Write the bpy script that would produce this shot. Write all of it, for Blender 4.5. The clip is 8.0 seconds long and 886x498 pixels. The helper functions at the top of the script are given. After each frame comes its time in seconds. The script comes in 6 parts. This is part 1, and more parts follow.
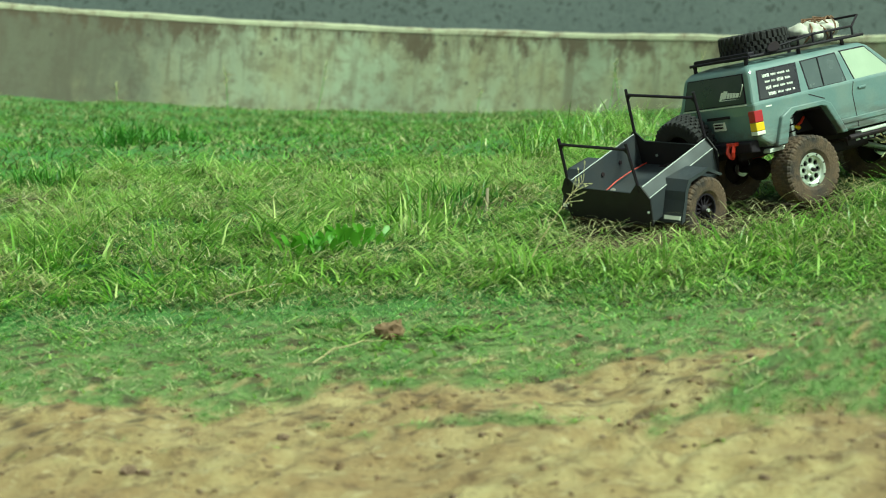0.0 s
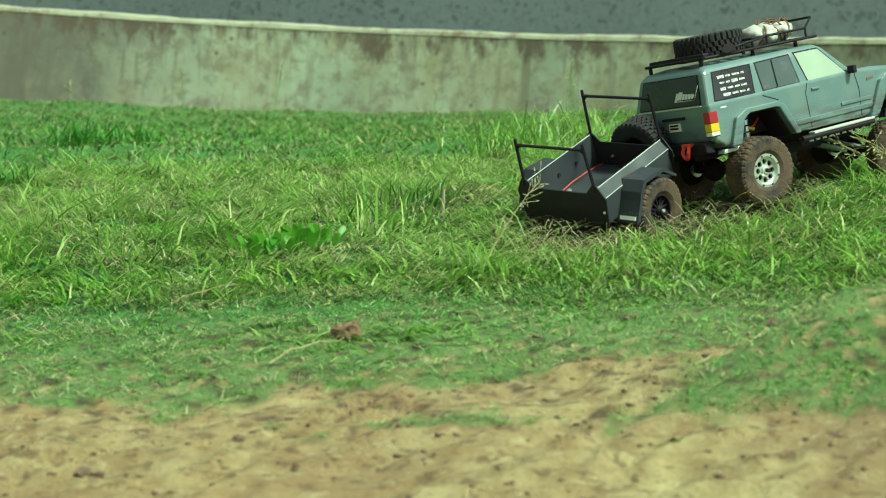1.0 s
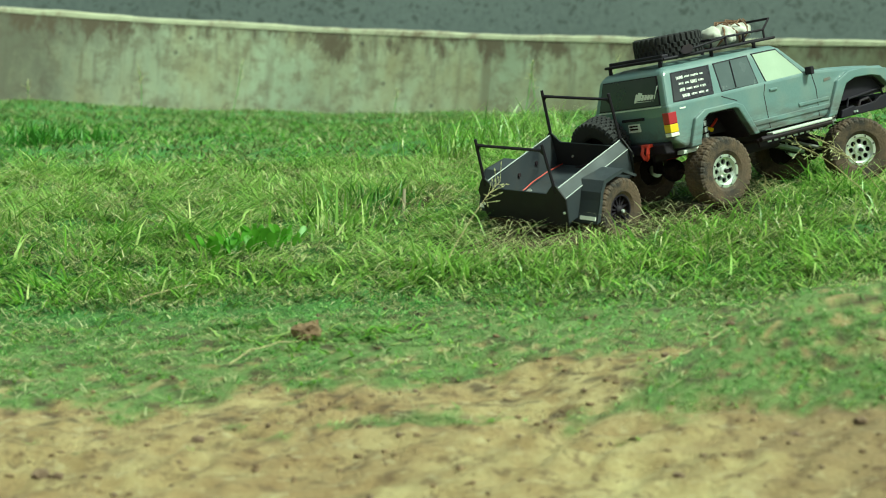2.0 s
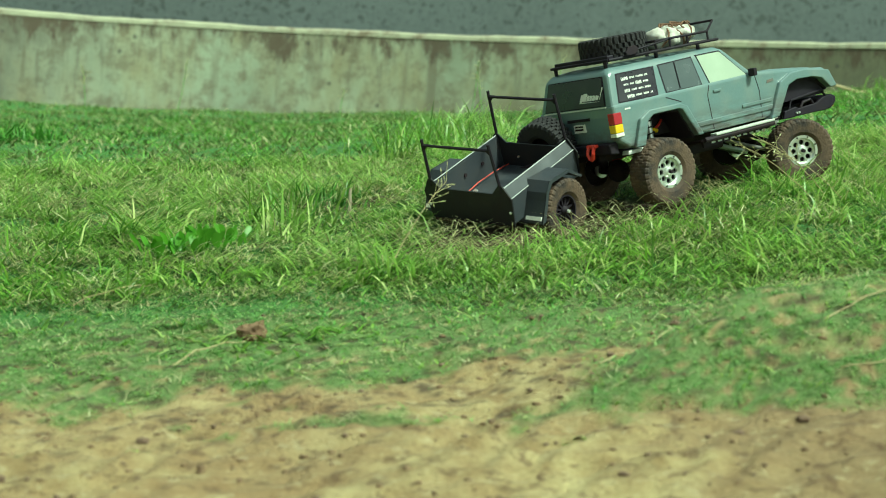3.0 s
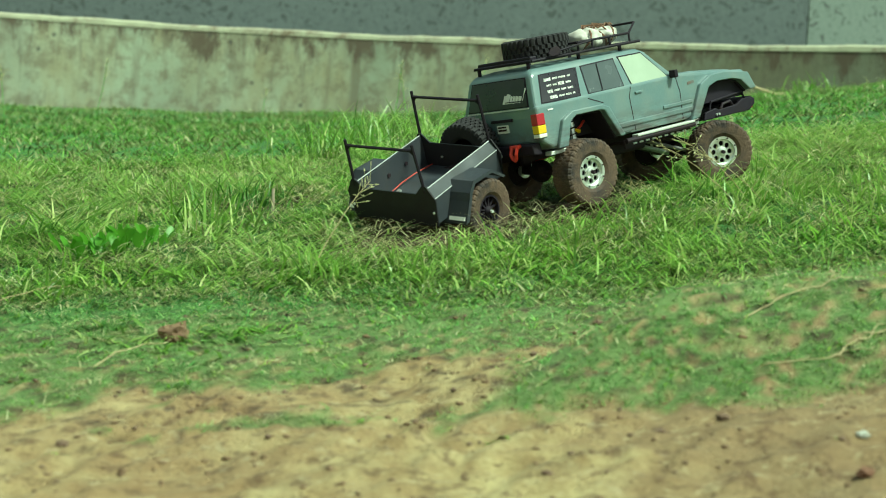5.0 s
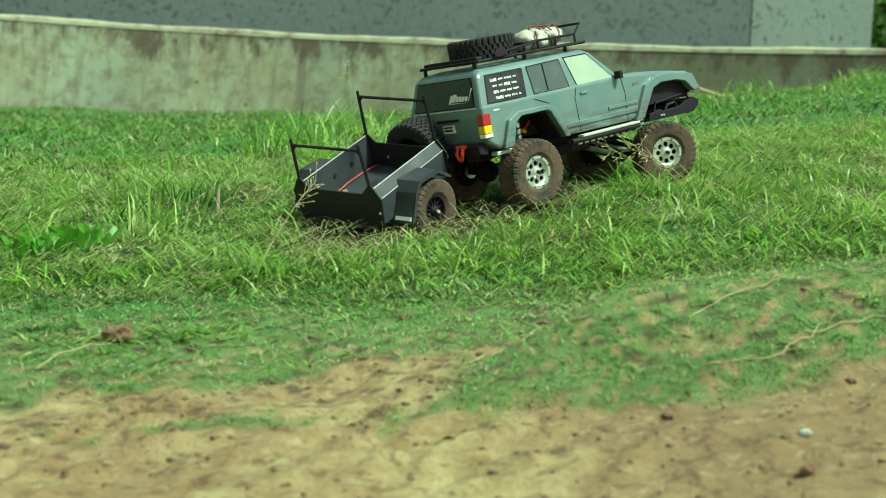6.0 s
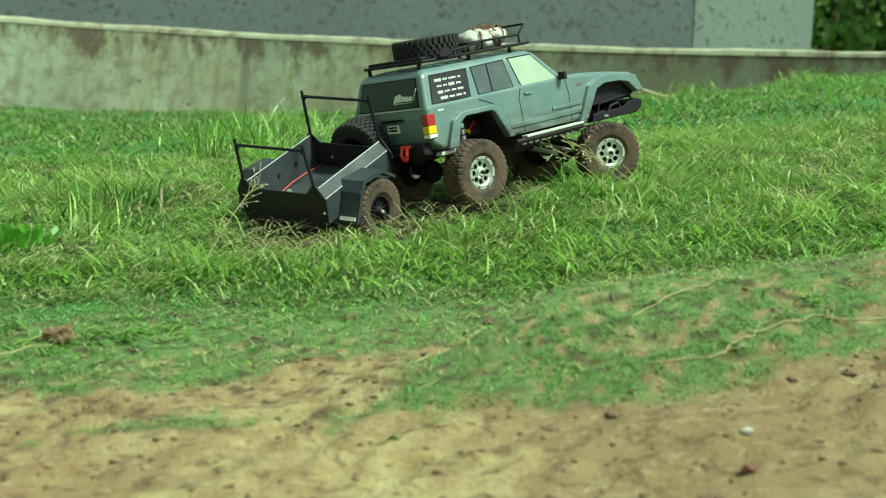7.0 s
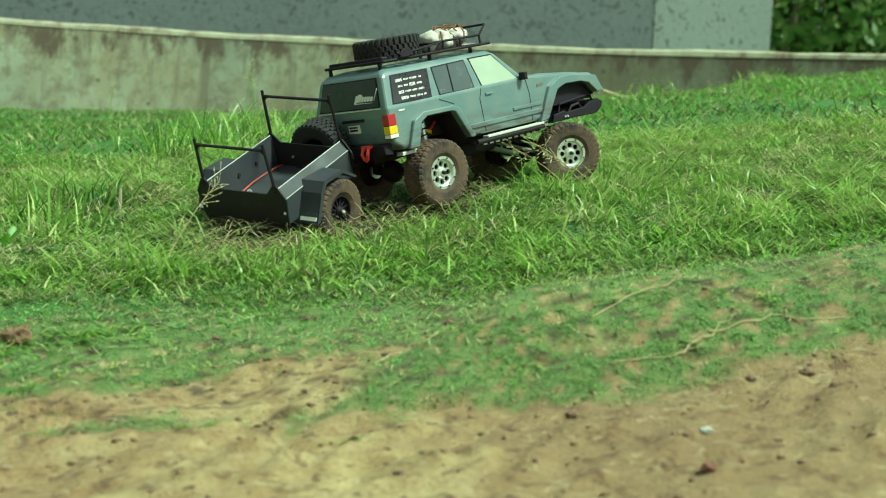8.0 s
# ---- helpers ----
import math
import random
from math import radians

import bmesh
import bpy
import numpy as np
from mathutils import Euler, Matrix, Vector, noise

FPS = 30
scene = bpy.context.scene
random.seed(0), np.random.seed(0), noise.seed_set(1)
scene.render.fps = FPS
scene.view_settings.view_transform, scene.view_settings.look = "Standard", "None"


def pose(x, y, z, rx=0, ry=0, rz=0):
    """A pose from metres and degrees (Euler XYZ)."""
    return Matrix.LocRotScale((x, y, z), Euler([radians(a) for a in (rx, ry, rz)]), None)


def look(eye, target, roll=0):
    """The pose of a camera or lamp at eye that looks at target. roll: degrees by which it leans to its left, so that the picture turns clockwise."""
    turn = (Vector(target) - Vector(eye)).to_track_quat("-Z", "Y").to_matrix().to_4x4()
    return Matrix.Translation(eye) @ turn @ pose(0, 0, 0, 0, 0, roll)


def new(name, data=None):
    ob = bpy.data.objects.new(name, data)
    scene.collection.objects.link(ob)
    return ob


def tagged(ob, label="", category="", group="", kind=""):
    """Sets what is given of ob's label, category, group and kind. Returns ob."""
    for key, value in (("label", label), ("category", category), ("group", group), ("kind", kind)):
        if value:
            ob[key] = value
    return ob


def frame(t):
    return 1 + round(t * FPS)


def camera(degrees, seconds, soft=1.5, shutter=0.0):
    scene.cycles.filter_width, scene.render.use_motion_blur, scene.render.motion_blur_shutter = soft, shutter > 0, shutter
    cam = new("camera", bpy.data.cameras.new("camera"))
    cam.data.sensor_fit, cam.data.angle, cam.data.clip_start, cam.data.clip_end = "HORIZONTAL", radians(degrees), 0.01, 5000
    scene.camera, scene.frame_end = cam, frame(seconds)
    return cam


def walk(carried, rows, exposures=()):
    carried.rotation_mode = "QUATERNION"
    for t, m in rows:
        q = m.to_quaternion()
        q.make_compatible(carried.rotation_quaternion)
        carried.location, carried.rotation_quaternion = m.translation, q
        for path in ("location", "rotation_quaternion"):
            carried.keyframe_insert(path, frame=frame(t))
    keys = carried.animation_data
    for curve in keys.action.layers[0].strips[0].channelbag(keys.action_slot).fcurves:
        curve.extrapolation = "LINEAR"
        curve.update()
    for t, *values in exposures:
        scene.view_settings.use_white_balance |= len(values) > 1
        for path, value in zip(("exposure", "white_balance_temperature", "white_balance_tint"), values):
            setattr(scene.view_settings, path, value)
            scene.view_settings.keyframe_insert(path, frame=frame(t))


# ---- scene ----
# ---- camera: a slow pan to the right from one spot ----
cam = camera(34.0, 8.0, soft=1.0)
cam.data.dof.use_dof = True
cam.data.dof.focus_distance = 2.5
cam.data.dof.aperture_fstop = 6.6
EYE = (0.0, 0.0, 0.30)
PATH = [
    (0.0, 88.973, -3.474, 0.013), (0.5, 89.029, -3.479, -0.641), (1.0, 89.091, -3.485, -1.705),
    (2.5, 89.252, -3.496, -4.178), (3.0, 89.326, -3.499, -5.406), (3.5, 89.389, -3.500, -6.417),
    (4.0, 89.424, -3.500, -7.017), (4.5, 89.461, -3.500, -7.611), (6.0, 89.650, -3.493, -10.562),
    (6.5, 89.721, -3.488, -11.723), (7.0, 89.787, -3.482, -12.760), (7.5, 89.825, -3.478, -13.365),
    (8.0, 89.886, -3.472, -14.308),
]
walk(cam, [(t, pose(*EYE, rx, ry, rz)) for t, rx, ry, rz in PATH],
     exposures=[(0.0, 0.46, 6230, -32), (8.0, 0.46, 6230, -32)])

# ---- daylight: bright haze, soft sun from behind the right shoulder ----
SUN_EL, SUN_AZ = 55.0, 138.0      # azimuth clockwise from the first view direction
world = bpy.data.worlds.new("world")
scene.world = world
world.use_nodes = True
wn = world.node_tree.nodes
wl = world.node_tree.links
sky = wn.new("ShaderNodeTexSky")
sky.sky_type = 'NISHITA'
sky.sun_disc = False
sky.sun_elevation = radians(SUN_EL)
sky.sun_rotation = radians(SUN_AZ)
sky.dust_density = 3.0
hazy = wn.new("ShaderNodeHueSaturation")
hazy.inputs["Saturation"].default_value = 0.35
wl.new(sky.outputs[0], hazy.inputs["Color"])
wl.new(hazy.outputs[0], wn["Background"].inputs["Color"])
wn["Background"].inputs["Strength"].default_value = 0.085
sun = new("sun", bpy.data.lights.new("sun", 'SUN'))
sun.data.energy = 4.4
sun.data.angle = radians(9)
sun.data.color = (1.0, 0.96, 0.88)
sa, se = radians(SUN_AZ), radians(SUN_EL)
sun.matrix_world = look((math.sin(sa) * math.cos(se) * 10, math.cos(sa) * math.cos(se) * 10, math.sin(se) * 10), (0, 0, 0))


# ---- materials ----
def material(name, rough=0.6, metal=0.0):
    m = bpy.data.materials.new(name)
    m.use_nodes = True
    b = m.node_tree.nodes["Principled BSDF"]
    b.inputs["Roughness"].default_value = rough
    b.inputs["Metallic"].default_value = metal
    return m, m.node_tree.nodes, m.node_tree.links, b


def coords(n, l, scale=(1, 1, 1), rot=(0, 0, 0)):
    c = n.new("ShaderNodeTexCoord")
    mp = n.new("ShaderNodeMapping")
    mp.inputs["Scale"].default_value = scale
    mp.inputs["Rotation"].default_value = rot
    l.new(c.outputs["Object"], mp.inputs["Vector"])
    return mp.outputs[0]


def noise_tex(n, l, vec, scale, detail=4.0, rough=0.6):
    t = n.new("ShaderNodeTexNoise")
    t.inputs["Scale"].default_value = scale
    t.inputs["Detail"].default_value = detail
    t.inputs["Roughness"].default_value = rough
    l.new(vec, t.inputs["Vector"])
    return t.outputs["Fac"]


def ramp(n, l, fac, stops):
    r = n.new("ShaderNodeValToRGB")
    e = r.color_ramp.elements
    while len(e) < len(stops):
        e.new(0.5)
    for k, (p, c) in enumerate(stops):
        e[k].position = p
        e[k].color = (*c, 1) if len(c) == 3 else c
    l.new(fac, r.inputs[0])
    return r.outputs[0]


def mix(n, l, fac, a, b, mode='MIX'):
    x = n.new("ShaderNodeMix")
    x.data_type, x.blend_type = 'RGBA', mode
    for sock, v in ((x.inputs[0], fac), (x.inputs[6], a), (x.inputs[7], b)):
        if isinstance(v, (int, float)):
            sock.default_value = v
        elif isinstance(v, tuple):
            sock.default_value = (*v, 1)
        else:
            l.new(v, sock)
    return x.outputs[2]


def bump(n, l, b, height, strength=0.4, dist=0.002):
    k = n.new("ShaderNodeBump")
    k.inputs["Strength"].default_value = strength
    k.inputs["Distance"].default_value = dist
    l.new(height, k.inputs["Height"])
    l.new(k.outputs[0], b.inputs["Normal"])


def painted(name, col, dirt=(0.16, 0.12, 0.08), rough=0.45, amount=0.35, scale=60.0, metal=0.0, cut=0.55, spec=0.5):
    """Paint or plastic with dust and grime at two scales."""
    m, n, l, b = material(name, rough, metal)
    b.inputs["Specular IOR Level"].default_value = spec
    v = coords(n, l)
    big = noise_tex(n, l, v, scale * 0.3, 5)
    fine = noise_tex(n, l, v, scale * 6, 3)
    mask = ramp(n, l, big, [(cut - 0.1, (0, 0, 0)), (cut + 0.2, (amount,) * 3)])
    dark = tuple(c * 0.85 for c in col)
    base = mix(n, l, fine, dark, tuple(min(1, c * 1.12) for c in col))
    l.new(mix(n, l, mask, base, dirt), b.inputs["Base Color"])
    l.new(ramp(n, l, big, [(0.3, (rough * 0.8,) * 3), (0.75, (min(1, rough * 1.5),) * 3)]), b.inputs["Roughness"])
    bump(n, l, b, fine, 0.08, 0.0004)
    return m


def body_paint():
    m, n, l, b = material("body_paint", 0.36)
    v = coords(n, l)
    big = noise_tex(n, l, v, 17, 5)
    fine = noise_tex(n, l, v, 330, 3)
    base = mix(n, l, fine, (0.112, 0.168, 0.172), (0.142, 0.210, 0.214))
    # paler dusty blotches, strengthened to paint gloss streaks into the colour
    base = mix(n, l, ramp(n, l, big, [(0.46, (0, 0, 0)), (0.72, (0.55,) * 3)]), base, (0.20, 0.23, 0.205))
    # mud thrown up along the doors, in drawn-out smears, plus painted lower-panel shade
    sep = n.new("ShaderNodeSeparateXYZ")
    l.new(v, sep.inputs[0])
    smear = noise_tex(n, l, coords(n, l, (0.35, 1, 1.6)), 46, 6, 0.7)
    low = ramp(n, l, sep.outputs[2], [(0.050, (1, 1, 1)), (0.088, (0, 0, 0))])
    mud = ramp(n, l, smear, [(0.42, (0, 0, 0)), (0.58, (0.9,) * 3)])
    base = mix(n, l, mix(n, l, 1.0, low, mud, 'MULTIPLY'), base, (0.080, 0.075, 0.072))
    l.new(base, b.inputs["Base Color"])
    b.inputs["Coat Weight"].default_value = 0.55
    b.inputs["Coat Roughness"].default_value = 0.12
    l.new(ramp(n, l, big, [(0.3, (0.28,) * 3), (0.75, (0.55,) * 3)]), b.inputs["Roughness"])
    bump(n, l, b, fine, 0.06, 0.0004)
    return m


M_BODY = body_paint()
M_BLACK = painted("black_plastic", (0.014, 0.010, 0.018), (0.035, 0.025, 0.02), 0.6, 0.3, 80, spec=0.22)
M_CHASSIS = painted("chassis_black", (0.018, 0.011, 0.018), (0.06, 0.04, 0.028), 0.65, 0.5, 90, spec=0.25)
M_TRAILER = painted("trailer_grey", (0.030, 0.034, 0.043), (0.09, 0.075, 0.06), 0.55, 0.3, 70, cut=0.6)
M_GATE = painted("trailer_black_sheet", (0.013, 0.012, 0.016), (0.06, 0.045, 0.04), 0.55, 0.25, 70, cut=0.6, spec=0.3)
M_EDGE = painted("bare_edge", (0.42, 0.44, 0.44), (0.2, 0.16, 0.1), 0.5, 0.3, 90)
M_CHROME = painted("satin_silver", (0.72, 0.74, 0.70), (0.16, 0.11, 0.06), 0.32, 0.35, 120, metal=0.75, cut=0.6)
M_ALU = painted("pale_aluminium", (0.62, 0.64, 0.60), (0.2, 0.15, 0.09), 0.42, 0.3, 90, metal=0.3)
M_LINK = painted("dull_aluminium", (0.15, 0.15, 0.14), (0.07, 0.045, 0.03), 0.5, 0.7, 90, metal=0.2, cut=0.5)
M_RED = painted("red_anodised", (0.55, 0.035, 0.02), (0.1, 0.05, 0.03), 0.4, 0.2, 90)
M_LRED = painted("lamp_red", (0.33, 0.015, 0.025), (0.1, 0.05, 0.03), 0.2, 0.15, 90)
M_LAMB = painted("lamp_amber", (0.70, 0.47, 0.02), (0.3, 0.2, 0.1), 0.2, 0.15, 90)
M_LWHT = painted("lamp_clear", (0.75, 0.75, 0.66), (0.3, 0.25, 0.15), 0.2, 0.2, 90)
M_WHITE = painted("white_decal", (0.78, 0.78, 0.74), (0.4, 0.36, 0.3), 0.5, 0.3, 90)
M_CLOTH = painted("white_cloth", (0.56, 0.55, 0.50), (0.17, 0.12, 0.09), 0.9, 0.85, 45, cut=0.46)
M_BADGE = painted("worn_decal", (0.15, 0.115, 0.10), (0.12, 0.15, 0.15), 0.6, 0.7, 260, cut=0.5)
M_ROPE = painted("brown_rope", (0.16, 0.085, 0.05), (0.09, 0.05, 0.03), 0.9, 0.4, 200)
M_STRAW = painted("dry_straw", (0.42, 0.34, 0.19), (0.20, 0.14, 0.08), 0.8, 0.5, 120)
M_WOOD = painted("weathered_stick", (0.36, 0.29, 0.22), (0.12, 0.09, 0.06), 0.9, 0.5, 150)
M_SOIL = painted("dark_soil", (0.20, 0.13, 0.085), (0.10, 0.06, 0.04), 0.95, 0.6, 120, cut=0.4)
M_RUST = painted("red_clay", (0.17, 0.080, 0.048), (0.10, 0.05, 0.03), 0.95, 0.6, 90, cut=0.5)
M_LUMP = painted("brown_crumb", (0.20, 0.125, 0.068), (0.10, 0.055, 0.032), 0.95, 0.9, 60, cut=0.46)
M_STONE = painted("pale_pebble", (0.45, 0.45, 0.40), (0.2, 0.16, 0.1), 0.8, 0.3, 80)


def glass_film(name, col, rough):
    m, n, l, b = material(name, rough)
    v = coords(n, l)
    big = noise_tex(n, l, v, 22, 5)
    l.new(mix(n, l, ramp(n, l, big, [(0.45, (0, 0, 0)), (0.8, (0.5,) * 3)]), col, tuple(min(1, c * 1.2 + 0.03) for c in col)), b.inputs["Base Color"])
    l.new(ramp(n, l, big, [(0.3, (rough,) * 3), (0.8, (rough * 2.2,) * 3)]), b.inputs["Roughness"])
    b.inputs["Coat Weight"].default_value = 0.25
    b.inputs["Coat Roughness"].default_value = 0.08
    return m


M_GLASS = glass_film("smoked_window", (0.012, 0.009, 0.015), 0.22)
M_GLASS2 = glass_film("tinted_window", (0.07, 0.085, 0.09), 0.16)
M_GLASS3 = glass_film("silvered_window", (0.36, 0.42, 0.33), 0.14)


def tyre_material(name, mud):
    m, n, l, b = material(name, 0.85)
    v = coords(n, l)
    big = noise_tex(n, l, v, 26, 6, 0.65)
    fine = noise_tex(n, l, v, 240, 4)
    rub = mix(n, l, fine, (0.008, 0.007, 0.009), (0.020, 0.018, 0.021))
    soil = mix(n, l, fine, (0.050, 0.030, 0.021), (0.140, 0.088, 0.058))
    lo = 0.62 - mud * 0.5
    l.new(mix(n, l, ramp(n, l, big, [(lo, (0, 0, 0)), (lo + 0.22, (1, 1, 1))]), rub, soil), b.inputs["Base Color"])
    bump(n, l, b, fine, 0.7, 0.0015)
    return m


M_TYRE = tyre_material("muddy_rubber", 0.62)
M_TYRE_CLEAN = tyre_material("dusty_rubber", -0.25)


def ground_material():
    m, n, l, b = material("sandy_soil", 0.95)
    v = coords(n, l)
    big = noise_tex(n, l, coords(n, l, (0.6, 1.3, 1)), 5.5, 6, 0.65)
    mid = noise_tex(n, l, v, 22, 6, 0.65)
    fine = noise_tex(n, l, v, 220, 4, 0.7)
    sand = mix(n, l, ramp(n, l, mid, [(0.35, (0, 0, 0)), (0.65, (1, 1, 1))]), (0.33, 0.225, 0.10), (0.59, 0.475, 0.24))
    sand = mix(n, l, ramp(n, l, big, [(0.42, (0, 0, 0)), (0.62, (0.70,) * 3)]), sand, (0.31, 0.19, 0.092))
    # a browner patch of soil with a ragged border
    spot = n.new("ShaderNodeVectorMath")
    spot.operation = 'MULTIPLY_ADD'
    l.new(v, spot.inputs[0])
    spot.inputs[1].default_value = (1.5, 2.2, 0)
    spot.inputs[2].default_value = (-1.35, -2.7, 0)
    far = n.new("ShaderNodeVectorMath")
    far.operation = 'LENGTH'
    l.new(spot.outputs[0], far.inputs[0])
    zone = n.new("ShaderNodeMath")
    zone.operation = 'MULTIPLY_ADD'
    l.new(big, zone.inputs[0])
    zone.inputs[1].default_value = -1.3
    l.new(far.outputs["Value"], zone.inputs[2])
    sand = mix(n, l, ramp(n, l, zone.outputs[0], [(0.0, (0.62,) * 3), (0.30, (0, 0, 0))]), sand, (0.27, 0.175, 0.092))
    lump = noise_tex(n, l, coords(n, l, (1, 1.6, 1)), 34, 5, 0.7)
    sand = mix(n, l, ramp(n, l, lump, [(0.53, (0, 0, 0)), (0.63, (0.75,) * 3)]), sand, (0.15, 0.085, 0.045))
    pale = noise_tex(n, l, coords(n, l, (1, 1.6, 1)), 51, 4, 0.6)
    sand = mix(n, l, ramp(n, l, pale, [(0.58, (0, 0, 0)), (0.68, (0.6,) * 3)]), sand, (0.58, 0.48, 0.28))
    turf = mix(n, l, fine, mix(n, l, mid, (0.035, 0.12, 0.026), (0.11, 0.31, 0.065)), mix(n, l, mid, (0.07, 0.19, 0.04), (0.20, 0.38, 0.11)))
    att = n.new("ShaderNodeAttribute")
    att.attribute_name = "turf"
    cov = mix(n, l, att.outputs["Fac"], (0, 0, 0), (1, 1, 1))
    base = mix(n, l, cov, sand, turf)
    # dark soil colour, which also paints the shade under the trailer's tail
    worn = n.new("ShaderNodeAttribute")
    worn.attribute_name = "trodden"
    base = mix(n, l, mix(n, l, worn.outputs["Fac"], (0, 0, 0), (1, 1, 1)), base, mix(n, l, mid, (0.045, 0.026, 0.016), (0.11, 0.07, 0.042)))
    l.new(mix(n, l, fine, base, mix(n, l, 0.5, base, (0, 0, 0)), 'MIX'), b.inputs["Base Color"])
    bump(n, l, b, mix(n, l, 0.5, fine, lump), 0.9, 0.012)
    return m


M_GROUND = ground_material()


def leaf_material(name, dark, light, yellow, rough=0.45, thin=0.35):
    m, n, l, b = material(name, rough)
    g = n.new("ShaderNodeNewGeometry")
    v = coords(n, l)
    patch = noise_tex(n, l, v, 2.2, 4)
    col = ramp(n, l, g.outputs["Random Per Island"], [(0.0, dark), (0.7, light), (1.0, yellow)])
    col = mix(n, l, ramp(n, l, patch, [(0.35, (0, 0, 0)), (0.7, (0.55,) * 3)]), col, tuple(0.5 * (a + c) for a, c in zip(light, yellow)))
    dull = noise_tex(n, l, coords(n, l, (0.7, 1.2, 1)), 7.0, 5, 0.65)
    col = mix(n, l, ramp(n, l, dull, [(0.52, (0, 0, 0)), (0.68, (0.32,) * 3)]), col, (0.6 * light[0] + 0.02, 0.48 * light[1], 0.6 * light[2] + 0.01))
    l.new(col, b.inputs["Base Color"])
    tr = n.new("ShaderNodeBsdfTranslucent")
    l.new(col, tr.inputs["Color"])
    sh = n.new("ShaderNodeMixShader")
    sh.inputs[0].default_value = thin
    l.new(b.outputs[0], sh.inputs[1])
    l.new(tr.outputs[0], sh.inputs[2])
    l.new(sh.outputs[0], n["Material Output"].inputs["Surface"])
    return m


M_GRASS = leaf_material("grass_blade", (0.047, 0.140, 0.017), (0.248, 0.455, 0.057), (0.63, 0.68, 0.29), 0.36, 0.42)
M_FAR = leaf_material("far_blade", (0.045, 0.155, 0.018), (0.170, 0.400, 0.045), (0.38, 0.54, 0.15), 0.45, 0.42)
M_TUSSOCK = leaf_material("tussock_blade", (0.095, 0.265, 0.026), (0.32, 0.56, 0.070), (0.70, 0.74, 0.32), 0.34, 0.45)
M_TURF = leaf_material("short_turf", (0.050, 0.172, 0.036), (0.215, 0.485, 0.108), (0.54, 0.63, 0.29), 0.75, 0.45)
M_DRY = leaf_material("dry_blade", (0.17, 0.14, 0.06), (0.46, 0.43, 0.21), (0.70, 0.68, 0.42), 0.6, 0.25)
# darker green that paints in the shade of tall dense clumps
M_SHADEGRASS = leaf_material("shaded_grass", (0.04, 0.13, 0.018), (0.09, 0.25, 0.030), (0.18, 0.36, 0.05), 0.4, 0.35)
# old thatch, darkened so that its colour holds the shade between blades
M_SHADED_THATCH = leaf_material("shaded_old_thatch", (0.036, 0.075, 0.018), (0.125, 0.21, 0.050), (0.46, 0.42, 0.22), 0.6, 0.35)
M_WEED = leaf_material("weed_leaf", (0.07, 0.22, 0.020), (0.19, 0.44, 0.040), (0.34, 0.58, 0.09), 0.42, 0.5)
M_SHRUB = leaf_material("shrub_leaf", (0.07, 0.14, 0.035), (0.12, 0.22, 0.05), (0.24, 0.26, 0.09))


